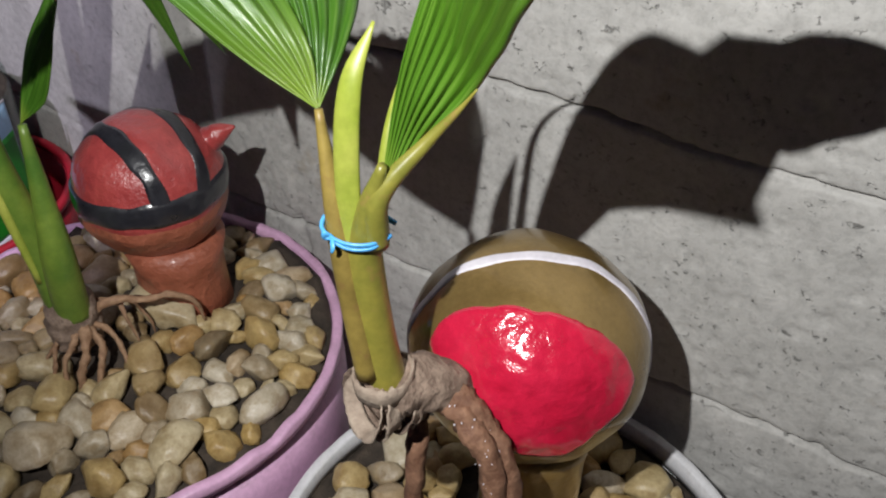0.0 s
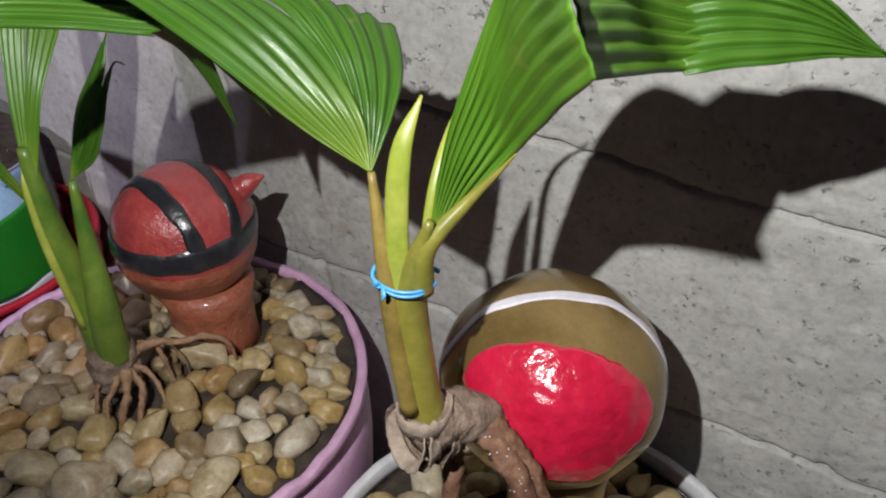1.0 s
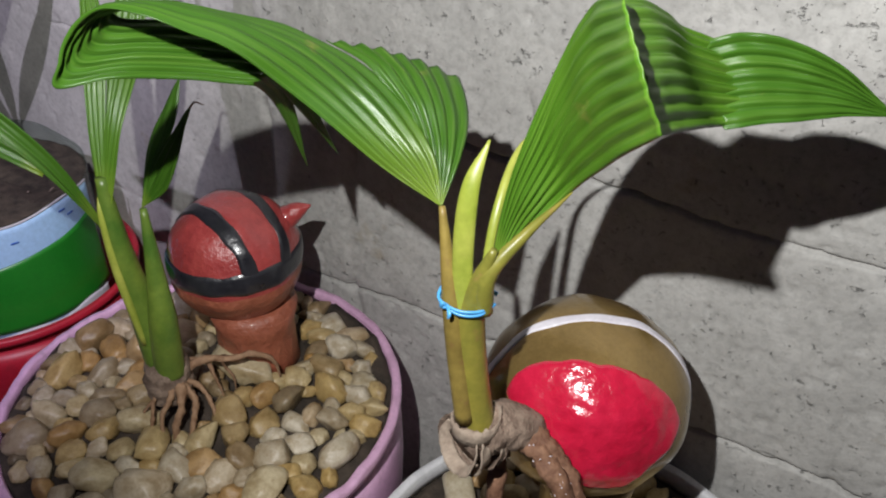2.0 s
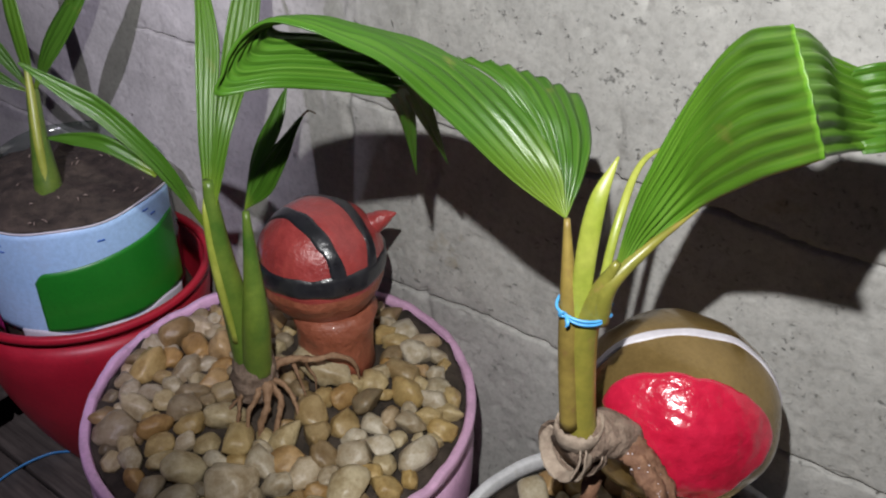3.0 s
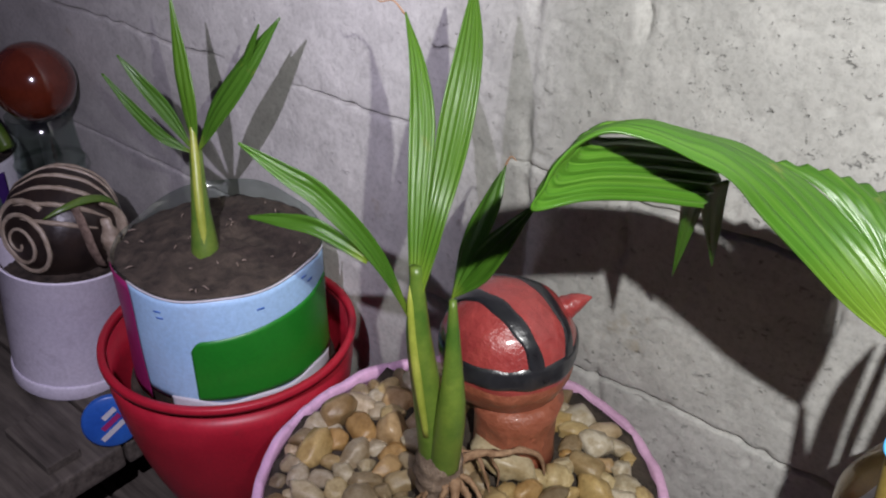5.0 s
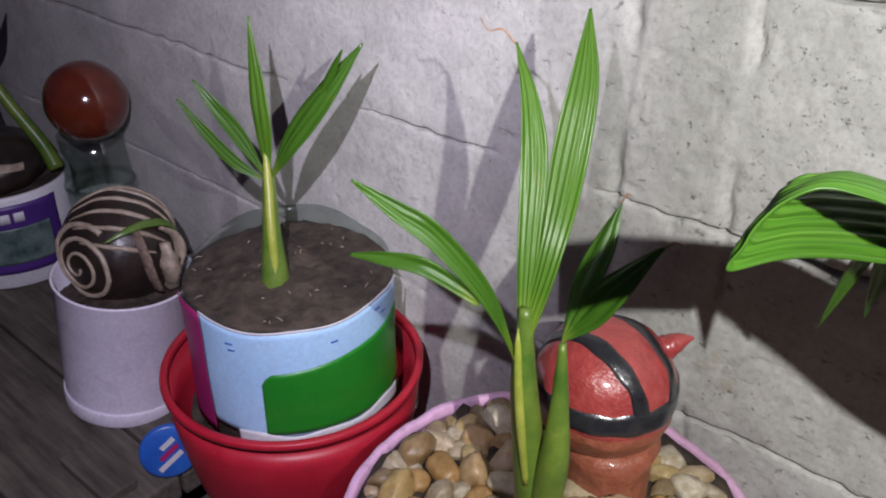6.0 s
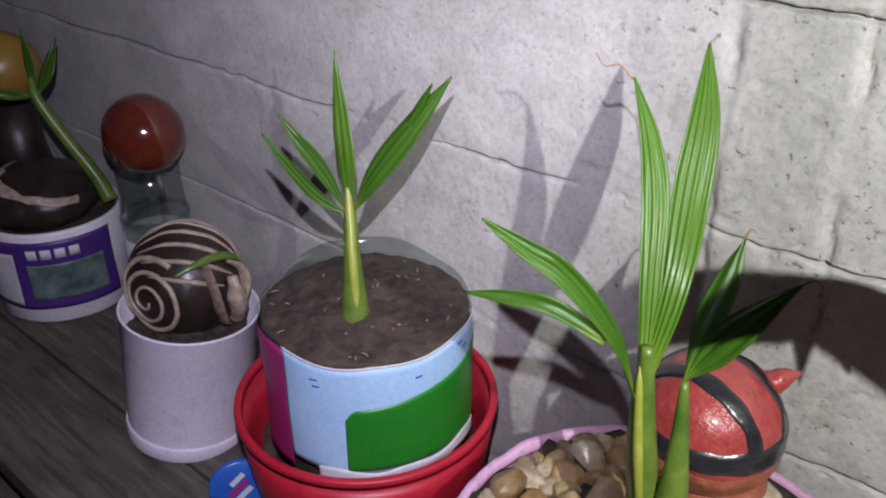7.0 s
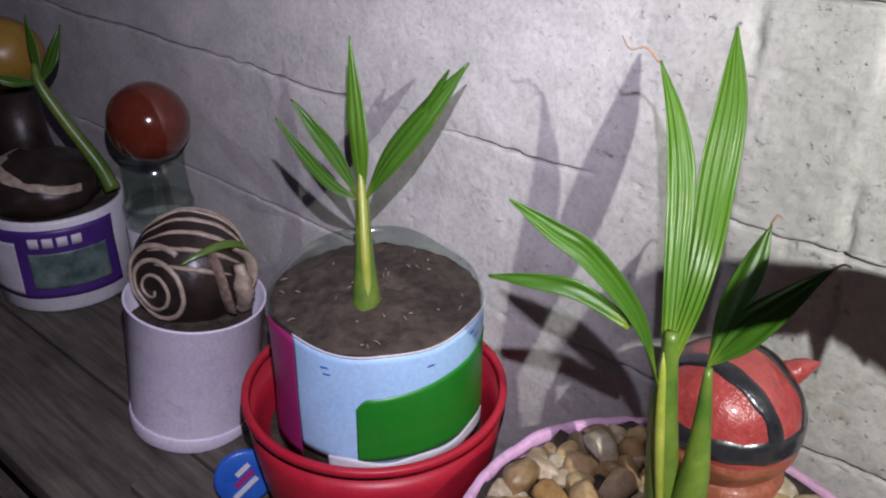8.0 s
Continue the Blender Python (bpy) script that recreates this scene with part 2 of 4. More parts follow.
def lathe(name, profile, material, parent=None, label="", place=(0, 0, 0), seg=72, wobble=0.0, seed=0, rim=0.0, ring=False):
    """A turned form from (radius, height) pairs, with slight unevenness; rim: roughness of the highest ring."""
    verts, faces = [], []
    top = max(z for r, z in profile)
    for r, z in profile:
        for i in range(seg):
            a = 2 * math.pi * i / seg
            k = 1 + wobble * noise.noise((math.cos(a) * 1.5 + seed, math.sin(a) * 1.5, z * 12))
            dz = rim * noise.noise((math.cos(a) * 9 + seed, math.sin(a) * 9, 3)) if z > top - 0.004 else 0
            verts.append((place[0] + r * k * math.cos(a), place[1] + r * k * math.sin(a), place[2] + z + dz))
    n = len(profile)
    for j in range(n - 1):
        for i in range(seg):
            k = (i + 1) % seg
            faces.append((j * seg + i, j * seg + k, (j + 1) * seg + k, (j + 1) * seg + i))
    if ring:
        faces += [((n - 1) * seg + i, (n - 1) * seg + (i + 1) % seg, (i + 1) % seg, i) for i in range(seg)]
    else:
        faces.append(tuple(range(seg))[::-1])
        faces.append(tuple(range((n - 1) * seg, n * seg)))
    ob = mesh_object(name, verts, faces, material)
    return under(ob, parent, label) if parent else ob


def spline(points, n):
    """n + 1 points on a smooth curve through the given points."""
    p = [Vector(q) for q in points]
    if len(p) == 2:
        return [p[0].lerp(p[1], i / n) for i in range(n + 1)]
    p = [2 * p[0] - p[1], *p, 2 * p[-1] - p[-2]]
    out, m = [], len(p) - 3
    for i in range(n + 1):
        s = i / n * m
        k = min(int(s), m - 1)
        t = s - k
        a, b, c, d = p[k], p[k + 1], p[k + 2], p[k + 3]
        out.append(0.5 * ((2 * b) + (c - a) * t + (2 * a - 5 * b + 4 * c - d) * t * t + (3 * b - 3 * c + d - a) * t ** 3))
    return out


def tube(name, points, radii, material, parent=None, label="", seg=12, n=24, flat=1.0, rough=0.0, seed=0):
    """A tapering, slightly uneven stalk along a curve."""
    path = spline(points, n)
    rad = [v.x for v in spline([(r, 0, 0) for r in radii], n)]
    verts, faces = [], []
    side = None
    for i, p in enumerate(path):
        d = (path[min(i + 1, n)] - path[max(i - 1, 0)]).normalized()
        if side is None:
            side = d.cross(Vector((0.3, -1, 0.2))).normalized()
        side = (side - side.dot(d) * d).normalized()
        other = d.cross(side)
        for k in range(seg):
            a = 2 * math.pi * k / seg
            r = rad[i] * (1 + rough * noise.noise((i * 0.45 + seed, math.cos(a) * 1.7, math.sin(a) * 1.7)))
            verts.append(p + side * math.cos(a) * r + other * math.sin(a) * r * flat)
    for i in range(n):
        for k in range(seg):
            q = (k + 1) % seg
            faces.append((i * seg + k, i * seg + q, (i + 1) * seg + q, (i + 1) * seg + k))
    faces.append(tuple(range(seg))[::-1])
    faces.append(tuple(range(n * seg, (n + 1) * seg)))
    ob = mesh_object(name, verts, faces, material)
    return under(ob, parent, label) if parent else ob


def blade(name, one, two, material, parent, label="", pleats=7, depth=0.0022, arch=0.0, n=40, across=42, tooth=0.0, seed=0, begin=0.0, bow=0.0, calm=False):
    """A pleated leaf between two edge curves; arch lifts its middle, tooth makes its far end ragged, bow rounds it, calm smooths its start."""
    a, b = spline(one, n), spline(two, n)
    verts, faces, uvs = [], [], []
    for i in range(n + 1):
        wide = (b[i] - a[i])
        ahead = (a[min(i + 1, n)] + b[min(i + 1, n)] - a[max(i - 1, 0)] - b[max(i - 1, 0)])
        up = wide.cross(ahead)
        up = up.normalized() if up.length > 1e-9 else Vector((0, 0, 1))
        w = wide.length
        for k in range(across + 1):
            v = k / across
            zig = 2 * abs((v * pleats + 0.25) % 1 - 0.5) - 0.5
            amp = min(depth, w * 0.09)
            if bow:
                amp *= min(1.0, 0.2 + (1 - i / n) / 0.15)
            if calm:
                amp *= min(1.0, 0.2 + i / n / 0.25)
            p = a[i].lerp(b[i], v) + up * (zig * amp + arch * w * math.sin(math.pi * v))
            if tooth and i > n * 0.8:
                s = (i / n - 0.8) / 0.2
                p += ahead.normalized() * tooth * s * (zig + noise.noise((v * 9, seed, 2)))
            if bow and i > n * 0.7:
                p += ahead.normalized() * bow * ((i / n - 0.7) / 0.3) * math.sin(math.pi * v)
            p += up * 0.0012 * noise.noise((i * 0.13 + seed, v * 3, 5))
            verts.append(p)
            uvs.append((v, begin + (1 - begin) * i / n))
    row = across + 1
    for i in range(n):
        for k in range(across):
            faces.append((i * row + k, i * row + k + 1, (i + 1) * row + k + 1, (i + 1) * row + k))
    ob = mesh_object(name, verts, faces, material, uvs=uvs)
    thick = ob.modifiers.new("thickness", "SOLIDIFY")
    thick.thickness, thick.offset = 0.0005, 0
    return under(ob, parent, label)


def globe(name, centre, radii, material, parent=None, label="", lumps=0.006, seed=0, seg=72, rings=40):
    verts, faces = [], []
    for j in range(rings + 1):
        b = -math.pi / 2 + math.pi * j / rings
        for i in range(seg):
            a = 2 * math.pi * i / seg
            d = Vector((math.cos(a) * math.cos(b), math.sin(a) * math.cos(b), math.sin(b)))
            k = 1 + lumps * noise.noise(d * 2.5 + Vector((seed, 0, 0)))
            verts.append((centre[0] + radii[0] * d.x * k, centre[1] + radii[1] * d.y * k, centre[2] + radii[2] * d.z * k))
    for j in range(rings):
        for i in range(seg):
            k = (i + 1) % seg
            faces.append((j * seg + i, j * seg + k, (j + 1) * seg + k, (j + 1) * seg + i))
    ob = mesh_object(name, verts, faces, material)
    return under(ob, parent, label) if parent else ob


def on_globe(centre, radii, d, lift, lumps, seed):
    d = d.normalized()
    k = 1 + lumps * noise.noise(d * 2.5 + Vector((seed, 0, 0)))
    return Vector((centre[0] + (radii[0] * k + lift) * d.x, centre[1] + (radii[1] * k + lift) * d.y, centre[2] + (radii[2] * k + lift) * d.z))


def painted_band(name, centre, radii, axis, offset, half, material, parent, label="", start=0, end=360, lumps=0.006, seed=0, wave=0.02, lift=0.0007):
    """A coat of paint along a circle of a globe: a thin raised strip with uneven edges."""
    axis = Vector(axis).normalized()
    u = axis.orthogonal().normalized() if abs(axis.z) > 0.9 else axis.cross(Vector((0, 0, 1))).normalized()
    w = axis.cross(u)
    n, rows = max(int((end - start) / 3), 8), 8
    verts, faces = [], []
    for i in range(n + 1):
        a = radians(start + (end - start) * i / n)
        ring = u * math.cos(a) + w * math.sin(a)
        for k in range(rows + 1):
            s = k / rows * 2 - 1
            o = offset + s * half + wave * noise.noise((math.cos(a) * 3, math.sin(a) * 3, seed + (4 if s > 0 else 0))) * abs(s)
            d = axis * o + ring * math.sqrt(max(1 - o * o, 0.0))
            verts.append(on_globe(centre, radii, d, lift if abs(s) < 0.99 else -0.0006, lumps, seed))
    row = rows + 1
    for i in range(n):
        for k in range(rows):
            faces.append((i * row + k, i * row + k + 1, (i + 1) * row + k + 1, (i + 1) * row + k))
    return under(mesh_object(name, verts, faces, material), parent, label)


def join_meshes(name, obs, parent, label=""):
    """Several freshly made meshes as one part."""
    verts, faces, mats = [], [], []
    for o in obs:
        base = len(verts)
        verts += [tuple(v.co) for v in o.data.vertices]
        faces += [tuple(base + i for i in p.vertices) for p in o.data.polygons]
        mats.append(o.data.materials[0])
        bpy.data.objects.remove(o)
    return under(mesh_object(name, verts, faces, mats[0]), parent, label)


def slab(name, x0, x1, y0, y1, z0, z1, material, edge=0.003, seed=0, rough=0.0):
    bm = bmesh.new()
    bmesh.ops.create_cube(bm, size=1)
    bmesh.ops.scale(bm, vec=(x1 - x0, y1 - y0, z1 - z0), verts=bm.verts)
    bmesh.ops.bevel(bm, geom=bm.edges[:], offset=edge, segments=2, affect="EDGES", profile=0.6)
    for v in bm.verts:
        v.co += Vector((0, 1, 0.4)) * rough * noise.noise(v.co * 9 + Vector((seed, 0, 0)))
    bmesh.ops.translate(bm, vec=((x0 + x1) / 2, (y0 + y1) / 2, (z0 + z1) / 2), verts=bm.verts)
    me = bpy.data.meshes.new(name)
    bm.to_mesh(me)
    bm.free()
    me.materials.append(material)
    return new(name, me)


# ---- the setting: yard, block wall, plank bench ----
WALL_Y, TABLE, LOW = 0.411, 0.377, 0.250
slab("ground", -30, 30, -30, 30, -0.2, 0.0, YARD, 0.01).name = "ground"
tagged(bpy.data.objects["ground"], "dark bare earth of the yard at night", "ground", kind="structure")


def wall():
    xs, x = [], -2.6
    while x < 1.2:
        xs.append(x)
        x += 0.0035 if -1.3 < x < 0.12 else 0.012
    courses = (0.175, 0.368, 0.562, 0.752, 0.938, 1.13)
    zs, z = [], 0.0
    while z < 1.75:
        zs.append(z)
        near = min(abs(z - c) for c in courses)
        z += 0.0011 if near < 0.008 and 0.4 < z < 1.0 else (0.004 if 0.4 < z < 1.05 else 0.012)
    xs, zs = np.array(xs), np.array(zs)
    verts = []
    for z in zs:
        for x in xs:
            rough = 0.35 + 0.65 / (1 + math.exp(-(x + 0.60) * 16))
            d = 0.0035 * noise.noise((x * 6, z * 6, 1)) + rough * (0.0009 * noise.noise((x * 38, z * 38, 4)) - 0.0020 * max(noise.noise((x * 90, z * 130, 7)) - 0.24, 0) * 3)
            for c in courses:
                zc = c + 0.006 * noise.noise((x * 7, c * 9, 3)) + 0.0035 * noise.noise((x * 45, c * 9, 8)) - 0.0008 * math.sin(x * 40)
                open_ = noise.noise((x * 5 + c * 13, c * 7, 2)) + 0.2 + 0.7 * math.exp(-((x + 0.41) / 0.05) ** 2) + (0.6 * math.exp(-((x + 0.04) / 0.08) ** 2) if c > 0.7 else 0.6 * math.exp(-((x + 0.30) / 0.09) ** 2))
                if open_ > 0 and abs(z - zc) < 0.006:
                    d -= 0.013 * min(open_ * 3, 1) * math.exp(-((z - zc) / 0.0014) ** 2)
                d -= 0.0006 * math.exp(-((z - zc) / 0.005) ** 2)
            for s, wide in ((-0.552, 0.005), (-0.455, 0.0032), (-0.277, 0.0034)):
                xc = s + 0.012 * noise.noise((z * 9, s * 20, 5)) + 0.004 * noise.noise((z * 55, s * 20, 6))
                d -= (0.008 if wide > 0.004 else 0.012) * math.exp(-((x - xc) / wide) ** 2) * max(0.25 + noise.noise((z * 26, s, 9)), 0)
            if -0.545 < x < -0.46:
                d += 0.0018
            verts.append((x, WALL_Y - d, z))
    nx, nz = len(xs), len(zs)
    faces = [(j * nx + i, j * nx + i + 1, (j + 1) * nx + i + 1, (j + 1) * nx + i) for j in range(nz - 1) for i in range(nx - 1)]
    base = len(verts)
    for x, z in ((xs[0], 0), (xs[-1], 0), (xs[-1], zs[-1]), (xs[0], zs[-1])):
        verts.append((x, WALL_Y + 0.15, z))
    a, b, c, d = 0, nx - 1, nz * nx - 1, (nz - 1) * nx
    faces += [(base + 3, base + 2, base + 1, base), (a, base, base + 1, b), (d, c, base + 2, base + 3), (a, d, base + 3, base), (b, base + 1, base + 2, c)]
    ob = mesh_object("wall_north", verts, faces, CONCRETE)
    return tagged(ob, "rough grey concrete block wall with cracked joints and pits", "wall", kind="structure")


wall()

def plank_bench(x0, x1, top, label, seed, legs):
    bench = thing("bench", ((x0 + x1) / 2, 0.2, 0.0), label, "bench")
    h = (x1 - x0) / 2
    for y0, y1, k in ((0.012, 0.152, 0), (0.157, 0.285, 5), (0.290, 0.402, 9)):
        under(slab("plank", -h, h, y0 - 0.2, y1 - 0.2, top - 0.032, top, PLANK, 0.004, k + seed, 0.004), bench)
    for x in legs:
        for y in (-0.15, 0.15):
            under(slab("leg", x - 0.035, x + 0.035, y - 0.03, y + 0.03, 0.0, top - 0.032, PLANK, 0.004), bench)
        under(slab("crossbar", x - 0.03, x + 0.03, -0.16, 0.18, top - 0.085, top - 0.0321, PLANK, 0.004), bench)
    return bench


plank_bench(-2.1, -0.905, TABLE, "weathered dark plank bench standing along the wall", 0, (-0.5, 0.5))
plank_bench(-1.5, 1.2, LOW, "lower dark plank bench under the large pots", 21, (-1.2, 0.0, 1.2))


# ---- pots ----


def bowl(name, centre, rim_r, foot_r, height, material, label, wall=0.006, rim=0.0, lip=0.008, belly=0.03, seed=0):
    x, y = centre
    pot = thing(name, (x, y, LOW), label, "plant pot")
    prof = [(foot_r * 0.6, 0.0), (foot_r, 0.0)]
    for i in range(1, 9):
        s = i / 9
        prof.append((foot_r + (rim_r - foot_r) * s ** 0.8 + belly * math.sin(math.pi * s), (height - lip * 2) * s))
    prof += [(rim_r - wall - 0.001, height - lip * 2), (rim_r - wall - 0.004, height - 0.05), (foot_r * 0.9, 0.012)]
    lathe("body", prof, material, pot, seg=120, wobble=0.004, seed=seed)
    lathe("rim", [(rim_r - wall - 0.001, height - lip * 2), (rim_r + 0.0015, height - lip * 2), (rim_r + 0.002, height - lip), (rim_r + 0.0015, height - 0.0012), (rim_r + 0.0005, height), (rim_r - wall + 0.001, height), (rim_r - wall, height - 0.001), (rim_r - wall - 0.001, height - lip)], material, pot, seg=160, wobble=0.004, seed=seed, rim=rim, ring=True)
    return pot


def soil(name, centre, r, z, depth, material, label, seed=0, mound=0.004, bank=0.0):
    """A disc of uneven earth; bank: how high it clings to the pot's wall."""
    rings, seg = 26, 72
    verts, faces = [(0, 0, mound)], []
    for j in range(1, rings + 1):
        for i in range(seg):
            a, q = 2 * math.pi * i / seg, r * j / rings
            p = Vector((q * math.cos(a), q * math.sin(a), 0))
            h = mound * (1 - (j / rings) ** 2) + 0.005 * noise.noise(p * 30 + Vector((seed, 0, 0))) + 0.003 * noise.noise(p * 130) + 0.0015 * noise.noise(p * 400)
            if bank and j > rings - 5:
                h += bank * ((j - rings + 5) / 5) * max(0.45 + noise.noise(p * 55 + Vector((0, seed, 0))) + 0.6 * noise.noise(p * 170), 0)
            verts.append((p.x, p.y, h))
    for i in range(seg):
        verts.append((r * 0.96 * math.cos(2 * math.pi * i / seg), r * 0.96 * math.sin(2 * math.pi * i / seg), -depth))
    for i in range(seg):
        faces.append((0, 1 + i, 1 + (i + 1) % seg))
    for j in range(rings):
        for i in range(seg):
            k = (i + 1) % seg
            faces.append((1 + j * seg + i, 1 + (j + 1) * seg + i, 1 + (j + 1) * seg + k, 1 + j * seg + k))
    ob = mesh_object(name, verts, faces, material)
    ob.location = (*centre, z)
    return tagged(ob, label, "soil")


PINK_AT, WHITE_AT = (-0.471, 0.226), (-0.137, 0.246)
bowl("flower_pot", PINK_AT, 0.166, 0.105, 0.308, PINK, "wide pink plastic pot with a chipped, mud-stained rim", lip=0.005, rim=0.0035, belly=0.020, seed=2)
bowl("flower_pot", WHITE_AT, 0.153, 0.095, 0.277, WHITE, "wide white plastic pot full of pebbles against the wall", rim=0.001, belly=0.016, seed=5)
soil("soil", PINK_AT, 0.159, 0.547, 0.03, EARTH, "dark wet soil between the pebbles in a pink pot", 3, 0.014, 0.011)
soil("soil", WHITE_AT, 0.146, 0.512, 0.03, EARTH, "dark wet soil under the pebbles in a white pot", 8)

# ---- pebbles ----


def pebble_mesh(k):
    """A water-worn stone: a lump with a few worn facets."""
    r = random.Random(k)
    flats = [(Vector((r.gauss(0, 1), r.gauss(0, 1), r.gauss(0, 0.8))).normalized(), r.uniform(0.30, 0.42)) for _ in range(6)]
    bm = bmesh.new()
    bmesh.ops.create_icosphere(bm, subdivisions=3, radius=0.5)
    wide, tall = r.uniform(0.62, 0.92), r.uniform(0.5, 0.72)
    for v in bm.verts:
        d = v.co.normalized()
        p = d * 0.5 * (1 + 0.24 * noise.noise(d * 1.4 + Vector((k * 3.1, 0, 0))) + 0.11 * noise.noise(d * 2.9 + Vector((0, k * 2.3, 0))))
        for n, h in flats:
            over = p.dot(n) - h
            if over > 0:
                p -= n * over * 0.8
        if k % 4 == 0:
            p *= 1 + 0.10 * noise.noise(d * 6)
        v.co = Vector((p.x, p.y * wide, p.z * tall))
    for fc in bm.faces:
        fc.smooth = True
    me = bpy.data.meshes.new("pebble")
    bm.to_mesh(me)
    bm.free()
    me.materials.append(PEBBLE)
    return me


PEBBLES = [pebble_mesh(k) for k in range(14)]
PEBBLE_LABELS = ("smooth cream river pebble", "rounded tan river pebble", "ochre stained river pebble", "pale worn river pebble")


def lay_pebbles(centre, z, radius, known, holes, count, group, rng, small=(0.021, 0.038)):
    spots = [list(k) for k in known]
    tries = 0
    while len(spots) < count and tries < 30000:
        tries += 1
        a, q = rng.uniform(0, 2 * math.pi), radius * math.sqrt(rng.random())
        s = rng.uniform(*small) * (1.0 if tries < 15000 else 0.75)
        x, y = q * math.cos(a), q * math.sin(a)
        if q + s * 0.45 > radius or any(math.hypot(x - hx, y - hy) < hr + s * 0.45 for hx, hy, hr in holes):
            continue
        if all(math.hypot(x - p[0], y - p[1]) > 0.345 * (s + p[2]) for p in spots):
            spots.append([x, y, s])
    for i, (x, y, s) in enumerate(spots):
        ob = new("pebble", PEBBLES[rng.randrange(14)])
        ob.location = (centre[0] + x, centre[1] + y, z + s * rng.uniform(0.2, 0.34) + 0.012 * (1 - (x * x + y * y) / (radius * radius)))
        ob.rotation_euler = (rng.gauss(0, 0.3), rng.gauss(0, 0.3), rng.uniform(0, 6.28))
        ob.scale = (s * 1.18, s * 1.18, s * rng.uniform(1.0, 1.35))
        tagged(ob, PEBBLE_LABELS[rng.randrange(4)] + " lying on dark soil", "pebble", group)


KNOWN = [(0.017, 0.031, 0.050), (0.043, -0.01, 0.036), (0.089, 0.059, 0.03), (0.112, 0.034, 0.025), (0.137, 0.011, 0.037), (0.137, -0.027, 0.029), (0.115, -0.051, 0.036), (0.07, -0.079, 0.027), (0.044, -0.1, 0.041), (0.004, -0.112, 0.038), (0.045, -0.044, 0.031), (0.099, -0.021, 0.028), (0.108, 0.0, 0.026), (0.05, 0.02, 0.025), (0.059, 0.05, 0.023), (0.069, 0.077, 0.032), (0.102, 0.086, 0.024), (0.135, 0.048, 0.025), (-0.087, -0.033, 0.032), (-0.055, -0.029, 0.026), (-0.01, -0.056, 0.033), (0.017, -0.068, 0.036), (-0.027, -0.076, 0.03), (-0.051, -0.096, 0.027), (-0.089, -0.07, 0.028), (-0.101, -0.108, 0.024), (-0.041, -0.129, 0.026), (-0.019, -0.114, 0.026), (-0.128, 0.016, 0.028)]
lay_pebbles(PINK_AT, 0.546, 0.156, KNOWN, [(0.0, 0.062, 0.040), (0.002, -0.028, 0.022)], 300, "pebbles in the pink pot", random.Random(4))
lay_pebbles(WHITE_AT, 0.513, 0.138, [(0.085, 0.06, 0.045), (0.06, 0.02, 0.042)], [(-0.02, 0.04, 0.040)], 200, "pebbles in the white pot", random.Random(9), (0.024, 0.042))

# ---- the coconut plant in the white pot ----
gold = thing("coconut_plant", (-0.158, 0.283, 0.51), "sprouted coconut painted gold, red and white, with pleated leaves", "potted plant")
gc, gr = (0.0, 0.0, 0.168), (0.066, 0.065, 0.0625)
gold_shell = globe("shell", gc, gr, GOLD, gold, "gold-painted coconut shell", 0.03, 1)
painted_band("painted_band", gc, gr, (0.49, -0.865, 0.10), 0.11, 0.058, BAND, gold_shell, "white painted band", lumps=0.03, seed=1, wave=0.04)


def red_patch():
    reach = [(-180, 39), (-161, 31), (-124, 32), (-96, 41), (-65, 43), (-38, 42), (-14, 48), (-1, 52), (20, 44), (50, 36), (91, 34), (125, 42), (144, 51), (168, 56), (180, 41)]
    m = Vector((0.453, -0.777, 0.437)).normalized()
    a = Vector((0, 0, 1)).cross(m).normalized()
    b = m.cross(a)
    verts, faces, seg, rings = [on_globe(gc, gr, m, 0.0012, 0.03, 1)], [], 120, 24
    for j in range(1, rings + 1):
        for i in range(seg):
            deg = -180 + 360 * i / seg
            lim = float(np.interp(deg, [p[0] for p in reach], [p[1] for p in reach])) + 1.2 * noise.noise((deg * 0.08, 1, 1))
            q, w = radians(lim * j / rings), radians(deg)
            d = m * math.cos(q) + (a * math.cos(w) + b * math.sin(w)) * math.sin(q)
            verts.append(on_globe(gc, gr, d, (0.0012 + 0.0007 * noise.noise(d * 9)) if j < rings else -0.0005, 0.03, 1))
    faces += [(0, 1 + i, 1 + (i + 1) % seg) for i in range(seg)]
    for j in range(rings - 1):
        faces += [(1 + j * seg + i, 1 + (j + 1) * seg + i, 1 + (j + 1) * seg + (i + 1) % seg, 1 + j * seg + (i + 1) % seg) for i in range(seg)]
    return under(mesh_object("painted_patch", verts, faces, SCARLET), gold_shell, "glossy red painted patch")


red_patch()
lathe("stand", [(0.024, 0.0), (0.030, 0.0), (0.031, 0.03), (0.031, 0.09), (0.034, 0.112), (0.03, 0.116)], GOLD, gold, "gold-painted stand", (0.01, 0.0, 0.0), 48, 0.03, 4)


def rel(origin, pts):
    return [tuple(Vector(p) - Vector(origin)) for p in pts]


G = (-0.158, 0.283, 0.51)
tube("husk_collar", rel(G, [(-0.187, 0.180, 0.705), (-0.182, 0.193, 0.709), (-0.172, 0.209, 0.704), (-0.162, 0.222, 0.693), (-0.154, 0.229, 0.683)]), [0.0115, 0.0150, 0.0138, 0.0105, 0.006], HUSK, gold, "fibrous brown husk collar", 30, 40, 1.0, 0.16, 3)
AX, UP = Vector((0.40, 0.90, -0.12)).normalized(), Vector((0, 0, 1))
SIDE = AX.cross(UP).normalized()
TOP = SIDE.cross(AX)


